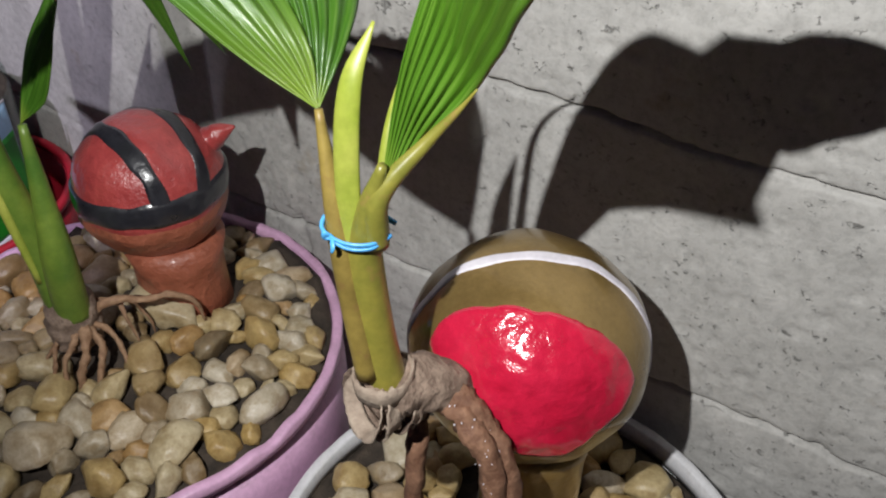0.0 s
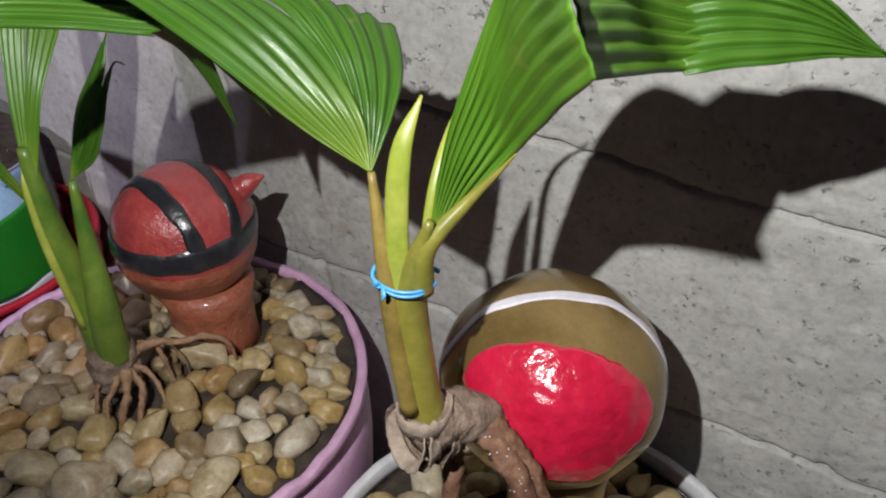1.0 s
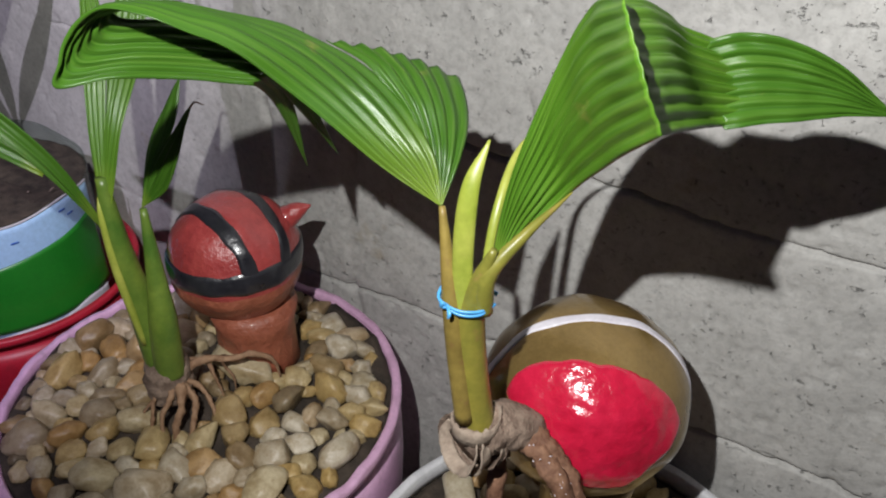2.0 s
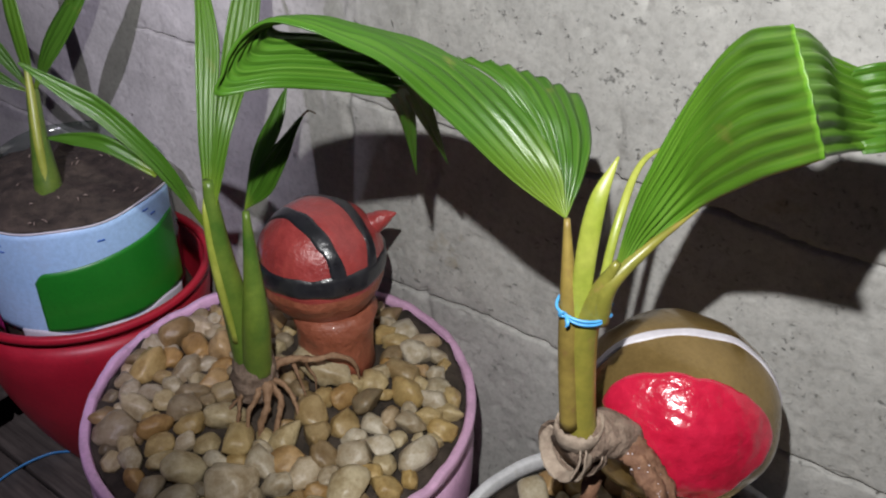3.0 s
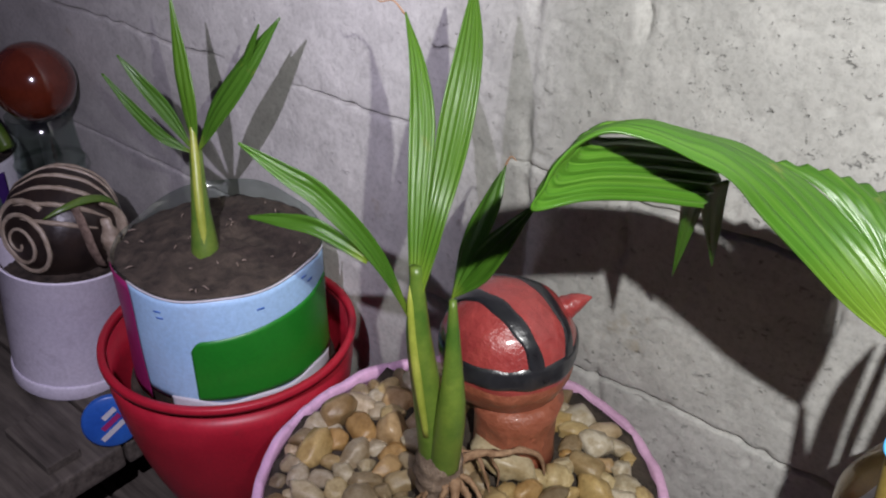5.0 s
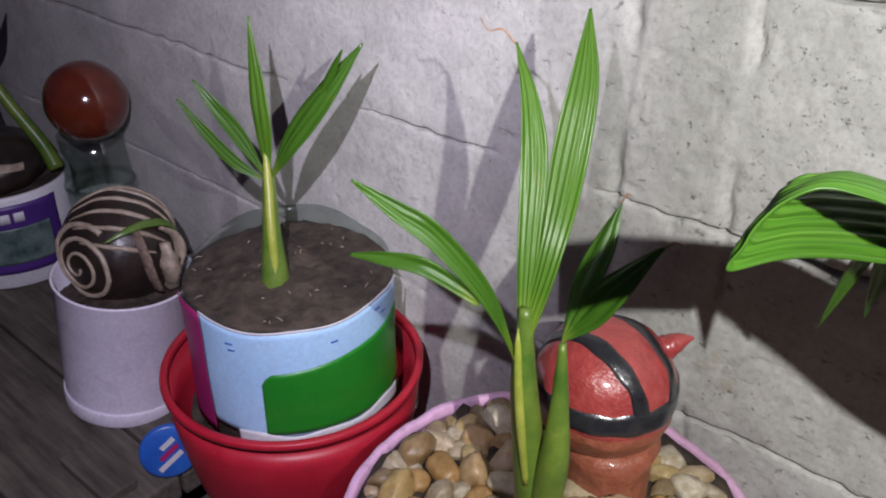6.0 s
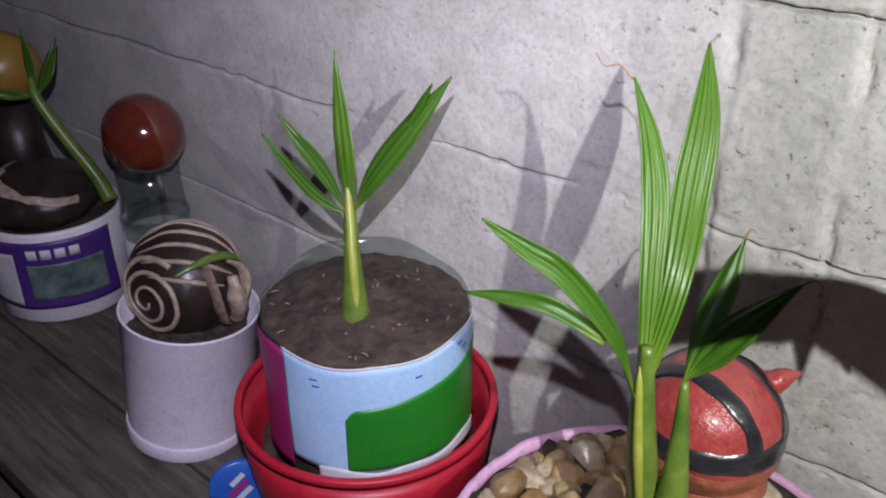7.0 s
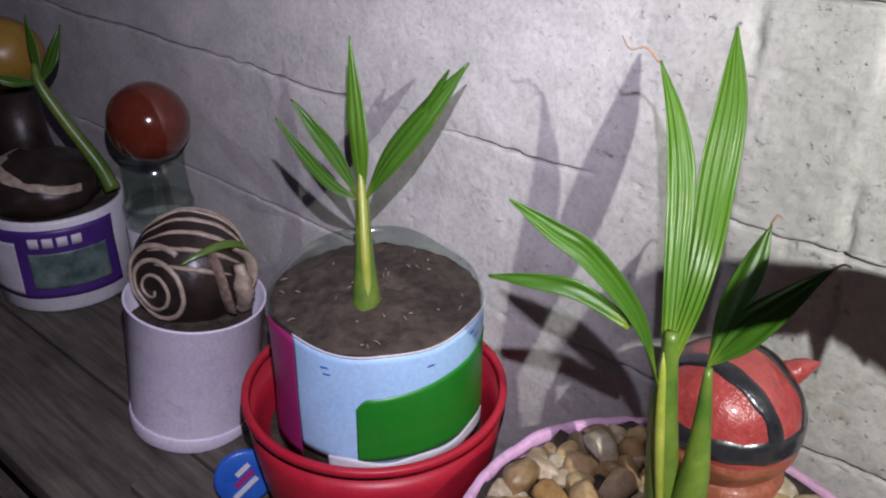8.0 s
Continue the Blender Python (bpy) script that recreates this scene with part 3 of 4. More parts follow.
def husk_scale(c, r0, r1, length, start, sweep, seed, material, label=""):
    """A papery bract wrapped round the collar: flared, with a torn front edge."""
    verts, faces, cols, rows = [], [], 28, 6
    for i in range(cols + 1):
        w = radians(start + sweep * i / cols)
        taper = math.sin(math.pi * min(max(i / cols, 0.03), 0.97)) ** 0.4
        for k in range(rows + 1):
            q = k / rows
            r = r0 + (r1 - r0) * q ** 1.6 + 0.0010 * noise.noise((w * 2.2, q * 2, seed))
            along = -length * taper * q + 0.0014 * q * noise.noise((w * 4, seed, 1)) + 0.0010 * q * noise.noise((w * 14, seed, 6))
            verts.append(c + AX * along + (SIDE * math.cos(w) + TOP * math.sin(w)) * r)
    row = rows + 1
    for i in range(cols):
        faces += [(i * row + k, i * row + k + 1, (i + 1) * row + k + 1, (i + 1) * row + k) for k in range(rows)]
    ob = mesh_object("husk_scale", rel(G, verts), faces, material)
    skin = ob.modifiers.new("thickness", "SOLIDIFY")
    skin.thickness, skin.offset = 0.0007, 0
    return under(ob, gold, label)


for k, (along, r0, r1, ln, start, sweep) in enumerate(((0.005, 0.0125, 0.0168, 0.008, 150, 250), (0.009, 0.0135, 0.0185, 0.010, 60, 240), (0.013, 0.0140, 0.0178, 0.009, 200, 260), (0.017, 0.0140, 0.0176, 0.008, 20, 250), (0.021, 0.0138, 0.0168, 0.008, 120, 250), (0.025, 0.0132, 0.0158, 0.007, 300, 260), (0.029, 0.0122, 0.0148, 0.007, 200, 250), (0.033, 0.0110, 0.0134, 0.006, 60, 260))):
    husk_scale(Vector((-0.189, 0.178, 0.706)) + AX * along - TOP * 0.16 * along, r0, r1, ln, start, sweep, k * 3.7, BAND_HUSK if k in (0, 2, 5) else HUSK, "pale papery husk scale" if k == 0 else "")
lathe("husk_cup", [(0.0095, -0.006), (0.0135, -0.004), (0.0148, 0.003), (0.0146, 0.008), (0.0136, 0.0078), (0.0108, 0.001)], BAND_HUSK, gold, "pale torn husk cup", tuple(Vector((-0.184, 0.188, 0.716)) - Vector(G)), 40, 0.16, 3, 0.004, True)
tube("stem", rel(G, [(-0.182, 0.190, 0.708), (-0.186, 0.187, 0.75), (-0.188, 0.185, 0.79), (-0.183, 0.184, 0.815), (-0.176, 0.184, 0.838)]), [0.0092, 0.0082, 0.0076, 0.0056, 0.0018], OLIVE, gold, "olive green stem", 20, 30)
tube("leaf_sheath", rel(G, [(-0.187, 0.181, 0.725), (-0.193, 0.180, 0.775), (-0.197, 0.180, 0.81), (-0.205, 0.184, 0.852)]), [0.0055, 0.0055, 0.0046, 0.0016], DRY_STEM, gold, "brown-edged leaf stalk", 14, 26)
tube("shoot", rel(G, [(-0.187, 0.180, 0.76), (-0.191, 0.181, 0.82), (-0.192, 0.187, 0.862), (-0.190, 0.200, 0.884)]), [0.0035, 0.0052, 0.0046, 0.0006], LIME, gold, "pale young shoot", 14, 26, 0.45)
tube("shoot", rel(G, [(-0.184, 0.187, 0.80), (-0.187, 0.205, 0.845), (-0.190, 0.235, 0.868), (-0.178, 0.262, 0.872)]), [0.0022, 0.0024, 0.0016, 0.0005], LIME, gold, "", 10, 26, 0.6)
for dz in (0.0, 0.0020):
    tube("ribbon", rel(G, [(-0.178, 0.1935, 0.8055), (-0.194, 0.1915, 0.808 + dz), (-0.2015, 0.183, 0.807 + dz), (-0.200, 0.1745, 0.8055), (-0.189, 0.1735, 0.8035 - dz), (-0.1795, 0.1785, 0.8035 - dz), (-0.1755, 0.187, 0.8045)]), [0.0012] * 7, RIBBON, gold, "blue plastic ribbon", 8, 40, 0.7)
for pts in ([(-0.194, 0.1735, 0.8045), (-0.196, 0.1715, 0.8062), (-0.1968, 0.1718, 0.8035), (-0.194, 0.1725, 0.8035)], [(-0.194, 0.1730, 0.8045), (-0.1915, 0.1705, 0.802), (-0.192, 0.1700, 0.7995)]):
    tube("ribbon_bow", rel(G, pts), [0.0008, 0.0012, 0.001, 0.0006], RIBBON, gold, "", 8, 16, 0.5)
for k, (pts, rad) in enumerate((
    ([(-0.172, 0.208, 0.700), (-0.160, 0.209, 0.697), (-0.146, 0.206, 0.690), (-0.133, 0.204, 0.670), (-0.129, 0.206, 0.62), (-0.132, 0.21, 0.51)], [0.0078, 0.0072, 0.0064, 0.0060, 0.0054, 0.005]),
    ([(-0.182, 0.205, 0.698), (-0.178, 0.205, 0.675), (-0.175, 0.200, 0.645), (-0.176, 0.196, 0.6), (-0.178, 0.19, 0.51)], [0.006, 0.0055, 0.005, 0.0045, 0.004]),
    ([(-0.163, 0.215, 0.692), (-0.148, 0.214, 0.690), (-0.134, 0.212, 0.680), (-0.124, 0.212, 0.652), (-0.118, 0.214, 0.59), (-0.116, 0.22, 0.51)], [0.0065, 0.0055, 0.005, 0.0045, 0.004, 0.0035]),
    ([(-0.172, 0.210, 0.702), (-0.158, 0.213, 0.700), (-0.146, 0.213, 0.692), (-0.134, 0.214, 0.676), (-0.128, 0.215, 0.65)], [0.007, 0.0065, 0.0055, 0.0045, 0.003]),
)):
    tube("root", rel(G, pts), rad, ROOT, gold, "", 12, 40, 1.0, 0.45, k * 5)

grit_rng, grains = random.Random(12), []
for path in ([(-0.168, 0.208, 0.698), (-0.160, 0.209, 0.697), (-0.146, 0.206, 0.690), (-0.133, 0.204, 0.670), (-0.129, 0.206, 0.62)], [(-0.163, 0.215, 0.692), (-0.148, 0.214, 0.690), (-0.134, 0.212, 0.676), (-0.126, 0.212, 0.645)]):
    for p in spline(path, 70):
        d = Vector((grit_rng.gauss(0.3, 0.8), grit_rng.gauss(-0.9, 0.5), grit_rng.gauss(0.5, 0.7))).normalized()
        grains.append(globe("grain", tuple(p + d * grit_rng.uniform(0.0048, 0.0070) - Vector(G)), (grit_rng.uniform(0.0002, 0.0006),) * 3, BAND, lumps=0.2, seed=len(grains), seg=6, rings=4))
join_meshes("grit", grains, gold, "pale grains of sand")

tube("midrib", rel(G, [(-0.181, 0.1845, 0.800), (-0.1778, 0.184, 0.824), (-0.1660, 0.1985, 0.8445), (-0.1560, 0.2035, 0.8580), (-0.1490, 0.2040, 0.8680)]), [0.0054, 0.0044, 0.0026, 0.0012, 0.0004], OLIVE, gold, "yellowish midrib", 12, 40)
BASE_L = (-0.206, 0.185, 0.851)
blade("leaf", rel(G, [BASE_L, (-0.232, 0.175, 0.868), (-0.266, 0.155, 0.904), (-0.281, 0.132, 0.930), (-0.296, 0.115, 0.942), (-0.315, 0.104, 0.947), (-0.327, 0.096, 0.939), (-0.333, 0.090, 0.925), (-0.336, 0.088, 0.913), (-0.325, 0.108, 0.913), (-0.313, 0.136, 0.906), (-0.296, 0.162, 0.898)]), rel(G, [BASE_L, (-0.218, 0.195, 0.872), (-0.253, 0.205, 0.896), (-0.284, 0.190, 0.916), (-0.303, 0.165, 0.929), (-0.316, 0.142, 0.938), (-0.325, 0.126, 0.941), (-0.329, 0.119, 0.940), (-0.329, 0.122, 0.935), (-0.324, 0.140, 0.930), (-0.313, 0.164, 0.923), (-0.298, 0.190, 0.915)]), LEAF, gold, "long pleated green leaf folded over at its end", 6, 0.0020, 0.03, 110, 48, 0.003, 1)
for a, b, c in (((-0.304, 0.172, 0.898), (-0.316, 0.200, 0.870), (-0.330, 0.228, 0.816)), ((-0.300, 0.180, 0.902), (-0.306, 0.205, 0.870), (-0.312, 0.236, 0.826))):
    a, b, c = Vector(a), Vector(b), Vector(c)
    w = Vector((0.0052, 0.004, 0.0012))
    blade("torn_tip", rel(G, [a - w, b - w * 0.7, c]), rel(G, [a + w, b + w * 0.7, c]), LEAF, gold, "", 2, 0.001, 0.03, 16, 10, 0.0, 0, 0.5)
blade("leaf_lobe", rel(G, [BASE_L, (-0.235, 0.200, 0.884), (-0.262, 0.203, 0.903), (-0.286, 0.203, 0.910)]), rel(G, [BASE_L, (-0.208, 0.205, 0.868), (-0.216, 0.224, 0.880), (-0.232, 0.241, 0.890)]), LEAF, gold, "", 7, 0.0022, 0.06, 40, 48, 0.0010, 3)
BASE_R = (-0.178, 0.184, 0.822)
blade("leaf", rel(G, [BASE_R, (-0.176, 0.196, 0.870), (-0.163, 0.203, 0.920), (-0.143, 0.186, 0.956), (-0.118, 0.153, 0.9745)]), rel(G, [BASE_R, (-0.166, 0.199, 0.845), (-0.150, 0.205, 0.867), (-0.123, 0.178, 0.902), (-0.095, 0.142, 0.936)]), BRIGHT_LEAF, gold, "broad pleated green leaf bent over at its end", 8, 0.0024, 0.05, 60, 56, 0.0, 7, bow=0.006)
blade("leaf_fold", rel(G, [(-0.1240, 0.1620, 0.9700), (-0.118, 0.180, 0.965), (-0.113, 0.204, 0.951), (-0.100, 0.221, 0.942)]), rel(G, [(-0.1000, 0.1500, 0.9310), (-0.096, 0.176, 0.924), (-0.093, 0.202, 0.916), (-0.083, 0.218, 0.914)]), BRIGHT_LEAF, gold, "crumpled pale fold of the leaf", 8, 0.0026, 0.05, 36, 56, 0.0, 11, 0.4, calm=True)
blade("leaf_tip", rel(G, [(-0.038, 0.246, 0.919), (-0.059, 0.235, 0.937), (-0.078, 0.226, 0.946), (-0.094, 0.218, 0.948), (-0.106, 0.212, 0.944)]), rel(G, [(-0.037, 0.246, 0.918), (-0.053, 0.235, 0.918), (-0.066, 0.224, 0.917), (-0.079, 0.214, 0.916), (-0.09, 0.206, 0.914)]), LEAF, gold, "bent-over end of the leaf", 7, 0.0016, 0.07, 48, 48, 0.0018, 9, 0.5)

# ---- the coconut plant in the pink pot ----
R = (-0.474, 0.285, 0.545)
rust = thing("coconut_plant", R, "sprouted coconut painted red with black bands on a clay stand", "potted plant")
rc, rr = (0.0, 0.0, 0.120), (0.054, 0.054, 0.053)
rust_shell = globe("shell", rc, rr, BRICK, rust, "brick-red painted coconut shell", 0.03, 6)
painted_band("painted_band", rc, rr, (-0.05, 0.03, 1), 0.03, 0.185, BLACK, rust_shell, "black painted band", lumps=0.03, seed=6, wave=0.04, lift=0.0012)
painted_band("painted_band", rc, rr, (0.13, 0.99, 0.03), -0.36, 0.12, BLACK, rust_shell, "", 182, 358, 0.03, 6, 0.04, 0.001)
painted_band("painted_band", rc, rr, (0.02, 0.93, -0.30), 0.06, 0.12, BLACK, rust_shell, "", 182, 358, 0.03, 6, 0.04, 0.001)
painted_band("clay_underside", rc, rr, (0, 0, 1), -0.53, 0.40, CLAY, rust_shell, "terracotta painted underside", lumps=0.03, seed=6, wave=0.02, lift=0.0016)
lathe("stand", [(0.03, 0.0), (0.036, 0.0), (0.034, 0.03), (0.034, 0.058), (0.038, 0.075), (0.03, 0.08)], CLAY, rust, "terracotta stand", (0.012, 0.0, 0.0), 48, 0.03, 2)
tube("nub", rel(R, [(-0.448, 0.320, 0.690), (-0.440, 0.327, 0.697), (-0.431, 0.334, 0.702)]), [0.0105, 0.0075, 0.001], BRICK, rust, "pointed red nub", 16, 14, 1.0, 0.15)
tube("stem", rel(R, [(-0.470, 0.196, 0.606), (-0.478, 0.194, 0.66), (-0.484, 0.190, 0.72), (-0.488, 0.192, 0.775)]), [0.0145, 0.0115, 0.0088, 0.004], STEM, rust, "green stem", 18, 28)
tube("stem", rel(R, [(-0.464, 0.194, 0.606), (-0.458, 0.194, 0.66), (-0.460, 0.198, 0.70), (-0.466, 0.204, 0.752)]), [0.0120, 0.0108, 0.007, 0.0025], STEM, rust, "", 14, 24)
tube("leaf_sheath", rel(R, [(-0.472, 0.184, 0.640), (-0.480, 0.182, 0.70), (-0.486, 0.184, 0.745), (-0.489, 0.187, 0.762)]), [0.0025, 0.0034, 0.0026, 0.0006], LIME, rust, "yellowish leaf sheath", 12, 22)
tube("husk_collar", rel(R, [(-0.468, 0.194, 0.582), (-0.469, 0.195, 0.600), (-0.470, 0.197, 0.620)]), [0.016, 0.0185, 0.0155], HUSK, rust, "fibrous husk collar", 24, 16, 1.0, 0.15, 2)
for k, (pts, rad) in enumerate((
    ([(-0.462, 0.201, 0.604), (-0.452, 0.218, 0.609), (-0.440, 0.238, 0.602), (-0.430, 0.250, 0.603), (-0.421, 0.262, 0.592), (-0.417, 0.264, 0.574)], [0.0048, 0.004, 0.0032, 0.003, 0.0022, 0.001]),
    ([(-0.458, 0.192, 0.604), (-0.449, 0.190, 0.600), (-0.444, 0.182, 0.586), (-0.446, 0.176, 0.572), (-0.443, 0.170, 0.553)], [0.0055, 0.005, 0.0038, 0.0034, 0.002]),
    ([(-0.458, 0.190, 0.602), (-0.453, 0.182, 0.595), (-0.455, 0.172, 0.581), (-0.450, 0.165, 0.553)], [0.0035, 0.003, 0.0022, 0.0012]),
    ([(-0.454, 0.194, 0.602), (-0.440, 0.194, 0.592), (-0.436, 0.186, 0.577), (-0.438, 0.178, 0.553)], [0.004, 0.0032, 0.0028, 0.0014]),
)):
    tube("root", rel(R, pts), [0.8 * q for q in rad], PALE_ROOT, rust, "", 10, 44, 1.0, 0.6, k * 7)
for k, (pts, rad) in enumerate((
    ([(-0.464, 0.184, 0.600), (-0.466, 0.175, 0.590), (-0.463, 0.167, 0.572), (-0.466, 0.160, 0.553)], [0.0026, 0.0022, 0.0018, 0.001]),
    ([(-0.456, 0.198, 0.601), (-0.446, 0.206, 0.592), (-0.432, 0.204, 0.575), (-0.430, 0.200, 0.553)], [0.003, 0.0026, 0.002, 0.001]),
    ([(-0.462, 0.186, 0.598), (-0.472, 0.176, 0.584), (-0.479, 0.168, 0.570), (-0.482, 0.160, 0.556)], [0.002, 0.0018, 0.0014, 0.0008]),
    ([(-0.444, 0.228, 0.606), (-0.446, 0.232, 0.595), (-0.442, 0.236, 0.582), (-0.444, 0.238, 0.562)], [0.0018, 0.0015, 0.0012, 0.0006]),
    ([(-0.470, 0.214, 0.603), (-0.455, 0.222, 0.603), (-0.445, 0.220, 0.594), (-0.440, 0.222, 0.572)], [0.0028, 0.0024, 0.0018, 0.0008]),
)):
    tube("root", rel(R, pts), [0.8 * q for q in rad], PALE_ROOT, rust, "", 10, 44, 1.0, 0.6, k * 7)
F2, F3 = (-0.491, 0.188, 0.755), (-0.482, 0.190, 0.752)
blade("leaf", rel(R, [F2, (-0.504, 0.202, 0.807), (-0.519, 0.221, 0.853), (-0.535, 0.240, 0.888), (-0.551, 0.254, 0.917)]), rel(R, [F3, (-0.492, 0.208, 0.810), (-0.506, 0.232, 0.856), (-0.524, 0.244, 0.889), (-0.550, 0.254, 0.918)]), BRIGHT_LEAF, rust, "tall upright green leaf split into two lobes", 4, 0.0015, 0.06, 44, 28, 0, 2)
blade("leaf", rel(R, [F2, (-0.494, 0.209, 0.810), (-0.508, 0.239, 0.861), (-0.514, 0.262, 0.900), (-0.520, 0.287, 0.937)]), rel(R, [F3, (-0.475, 0.207, 0.807), (-0.486, 0.245, 0.852), (-0.498, 0.270, 0.899), (-0.519, 0.288, 0.938)]), BRIGHT_LEAF, rust, "", 5, 0.0015, 0.06, 44, 32, 0, 4)
blade("leaf", rel(R, [(-0.489, 0.189, 0.735), (-0.498, 0.170, 0.795), (-0.520, 0.149, 0.838), (-0.540, 0.135, 0.853), (-0.563, 0.119, 0.866)]), rel(R, [(-0.485, 0.185, 0.733), (-0.496, 0.162, 0.785), (-0.523, 0.142, 0.825), (-0.543, 0.129, 0.844), (-0.562, 0.118, 0.865)]), LEAF, rust, "arching narrow green leaf", 3, 0.0014, 0.22, 44, 20, 0, 6)
blade("leaf", rel(R, [(-0.500, 0.163, 0.792), (-0.530, 0.150, 0.812), (-0.560, 0.143, 0.809), (-0.589, 0.138, 0.799)]), rel(R, [(-0.502, 0.160, 0.786), (-0.532, 0.146, 0.801), (-0.562, 0.140, 0.800), (-0.588, 0.137, 0.798)]), LEAF, rust, "", 2, 0.001, 0.1, 24, 12, 0, 8)
for pts in ([(-0.551, 0.254, 0.916), (-0.560, 0.252, 0.924), (-0.570, 0.250, 0.922), (-0.577, 0.250, 0.929)], [(-0.416, 0.218, 0.835), (-0.411, 0.219, 0.840), (-0.407, 0.222, 0.838)], [(-0.463, 0.252, 0.834), (-0.461, 0.255, 0.840), (-0.457, 0.256, 0.838)]):
    tube("dry_tip", rel(R, pts), [0.0008, 0.0006, 0.0003], PALE_ROOT, rust, "", 6, 14)
RJ = (-0.467, 0.204, 0.752)
blade("leaf", rel(R, [RJ, (-0.462, 0.218, 0.785), (-0.440, 0.222, 0.812), (-0.416, 0.219, 0.836)]), rel(R, [RJ, (-0.446, 0.212, 0.770), (-0.430, 0.214, 0.800), (-0.415, 0.218, 0.835)]), LEAF, rust, "short crinkled green leaf", 3, 0.002, 0.08, 30, 24, 0, 10)
blade("leaf", rel(R, [RJ, (-0.474, 0.222, 0.785), (-0.471, 0.240, 0.812), (-0.463, 0.252, 0.834)]), rel(R, [RJ, (-0.456, 0.218, 0.785), (-0.455, 0.236, 0.810), (-0.462, 0.252, 0.835)]), LEAF, rust, "", 2, 0.0015, 0.08, 24, 18, 0, 12)

# ---- red pot with a cut bottle planter ----
RED_AT = (-0.822, 0.264)
bowl("flower_pot", RED_AT, 0.135, 0.055, 0.277, RED, "red plastic pot holding a cut bottle planter", lip=0.004, belly=0.012, seed=11)
soil("soil", RED_AT, 0.112, 0.472, 0.02, DRY_EARTH, "brown soil round the planter in a red pot", 12)
BOT = (-0.815, 0.262, 0.468)
planter = thing("planter", BOT, "cut clear bottle with a blue and green label full of soil", "planter")


def bottle_top(a):
    """The cut edge: wavy, highest at the back."""
    return 0.170 + 0.016 * max(math.cos(a - radians(136)), 0) + 0.003 * math.sin(3 * a + 0.6) + 0.0015 * math.sin(7 * a)


def shell_strip(name, radius, a0, a1, low, high, material, parent, label="", thick=0.0008, n=60, rows=14):
    verts, faces = [], []
    for side in (0, 1):
        for i in range(n + 1):
            a = radians(a0 + (a1 - a0) * i / n)
            z0, z1 = low(a), high(a)
            for k in range(rows + 1):
                z = z0 + (z1 - z0) * k / rows
                r = radius + side * thick + 0.0016 * noise.noise((math.cos(a) * 2, math.sin(a) * 2, z * 14))
                verts.append((r * math.cos(a), r * math.sin(a), z))
    row, half = rows + 1, (n + 1) * (rows + 1)
    for i in range(n):
        for k in range(rows):
            f = (i * row + k, i * row + k + 1, (i + 1) * row + k + 1, (i + 1) * row + k)
            faces += [f, tuple(half + q for q in f[::-1])]
    for i in range(n):
        for k in (0, rows):
            f = (i * row + k, (i + 1) * row + k, half + (i + 1) * row + k, half + i * row + k)
            faces.append(f if k == 0 else f[::-1])
    for i in (0, n):
        for k in range(rows):
            f = (i * row + k, half + i * row + k, half + i * row + k + 1, i * row + k + 1)
            faces.append(f if i == 0 else f[::-1])
    return under(mesh_object(name, verts, faces, material), parent, label)


clear = shell_strip("bottle", 0.1025, 0, 360, lambda a: 0.0, bottle_top, CLEAR, planter, "clear plastic bottle wall", 0.0008, 120)
clear.visible_shadow = False
planter_label = shell_strip("label", 0.1040, -90, 36, lambda a: 0.045, lambda a: bottle_top(a) - 0.001, SKY_LABEL, planter, "pale blue label")
shell_strip("label_stripe", 0.1040, -119, -90.3, lambda a: 0.030, lambda a: bottle_top(a) - 0.004, MAGENTA, planter_label, "magenta label stripe")


def green_top(a):
    d = math.degrees(a)
    corner = max(0.0, 1 - (d + 56) / 7)
    return 0.121 + 0.018 * max(0.0, min(1.0, (d + 50) / 75)) ** 1.2 - 0.012 * corner * corner


shell_strip("label_field", 0.1048, -56, 35, lambda a: 0.0495, green_top, GREEN_LABEL, planter_label, "green label field")
shell_strip("label_edge", 0.1042, -90, 36, lambda a: bottle_top(a) - 0.0022, lambda a: bottle_top(a) - 0.0002, PAPER, planter_label, "white cut edge", 0.0012, 80, 2)
shell_strip("label_fringe", 0.1046, -72, 30, lambda a: 0.034 + 0.002 * math.sin(9 * a), lambda a: 0.0490 + 0.0035 * math.sin(3.1 * a + 1.0) * math.sin(7 * a), PAPER, planter_label, "white torn paper fringe", 0.0014, 90, 4)
for a0, z0 in ((-73, 0.150), (-72, 0.143), (8, 0.160), (13, 0.152), (-20, 0.147)):
    shell_strip("label_mark", 0.1050, a0, a0 + 4, lambda a, z=z0: z, lambda a, z=z0: z + 0.0016, BLUE, planter_label, "", 0.0004, 6, 2)
soil("soil", BOT[:2], 0.1015, BOT[2] + 0.167, 0.15, DRY_EARTH, "loose brown soil in the cut bottle", 15, 0.010)
rng = random.Random(3)
bits = []
for k in range(30):
    a, q = rng.uniform(0, 6.28), 0.094 * math.sqrt(rng.random())
    x, y, w = BOT[0] + q * math.cos(a), BOT[1] + q * math.sin(a), rng.uniform(0, 6.28)
    ln, z = rng.uniform(0.002, 0.009), BOT[2] + 0.167 + 0.010 * (1 - (q / 0.1015) ** 2) + 0.0035
    bits.append(tube("bit", [(x, y, z), (x + ln * math.cos(w) * 0.5, y + ln * math.sin(w) * 0.5, z + 0.001), (x + ln * math.cos(w), y + ln * math.sin(w), z)], [0.0004, 0.0006, 0.0003], BAND_HUSK, None, "", 5, 4))
straw = new("straw")
straw.location = (0, 0, 0)
join_meshes("fibre", bits, straw)
tagged(straw, "pale straw fibres scattered on brown soil", "straw", kind="stuff")
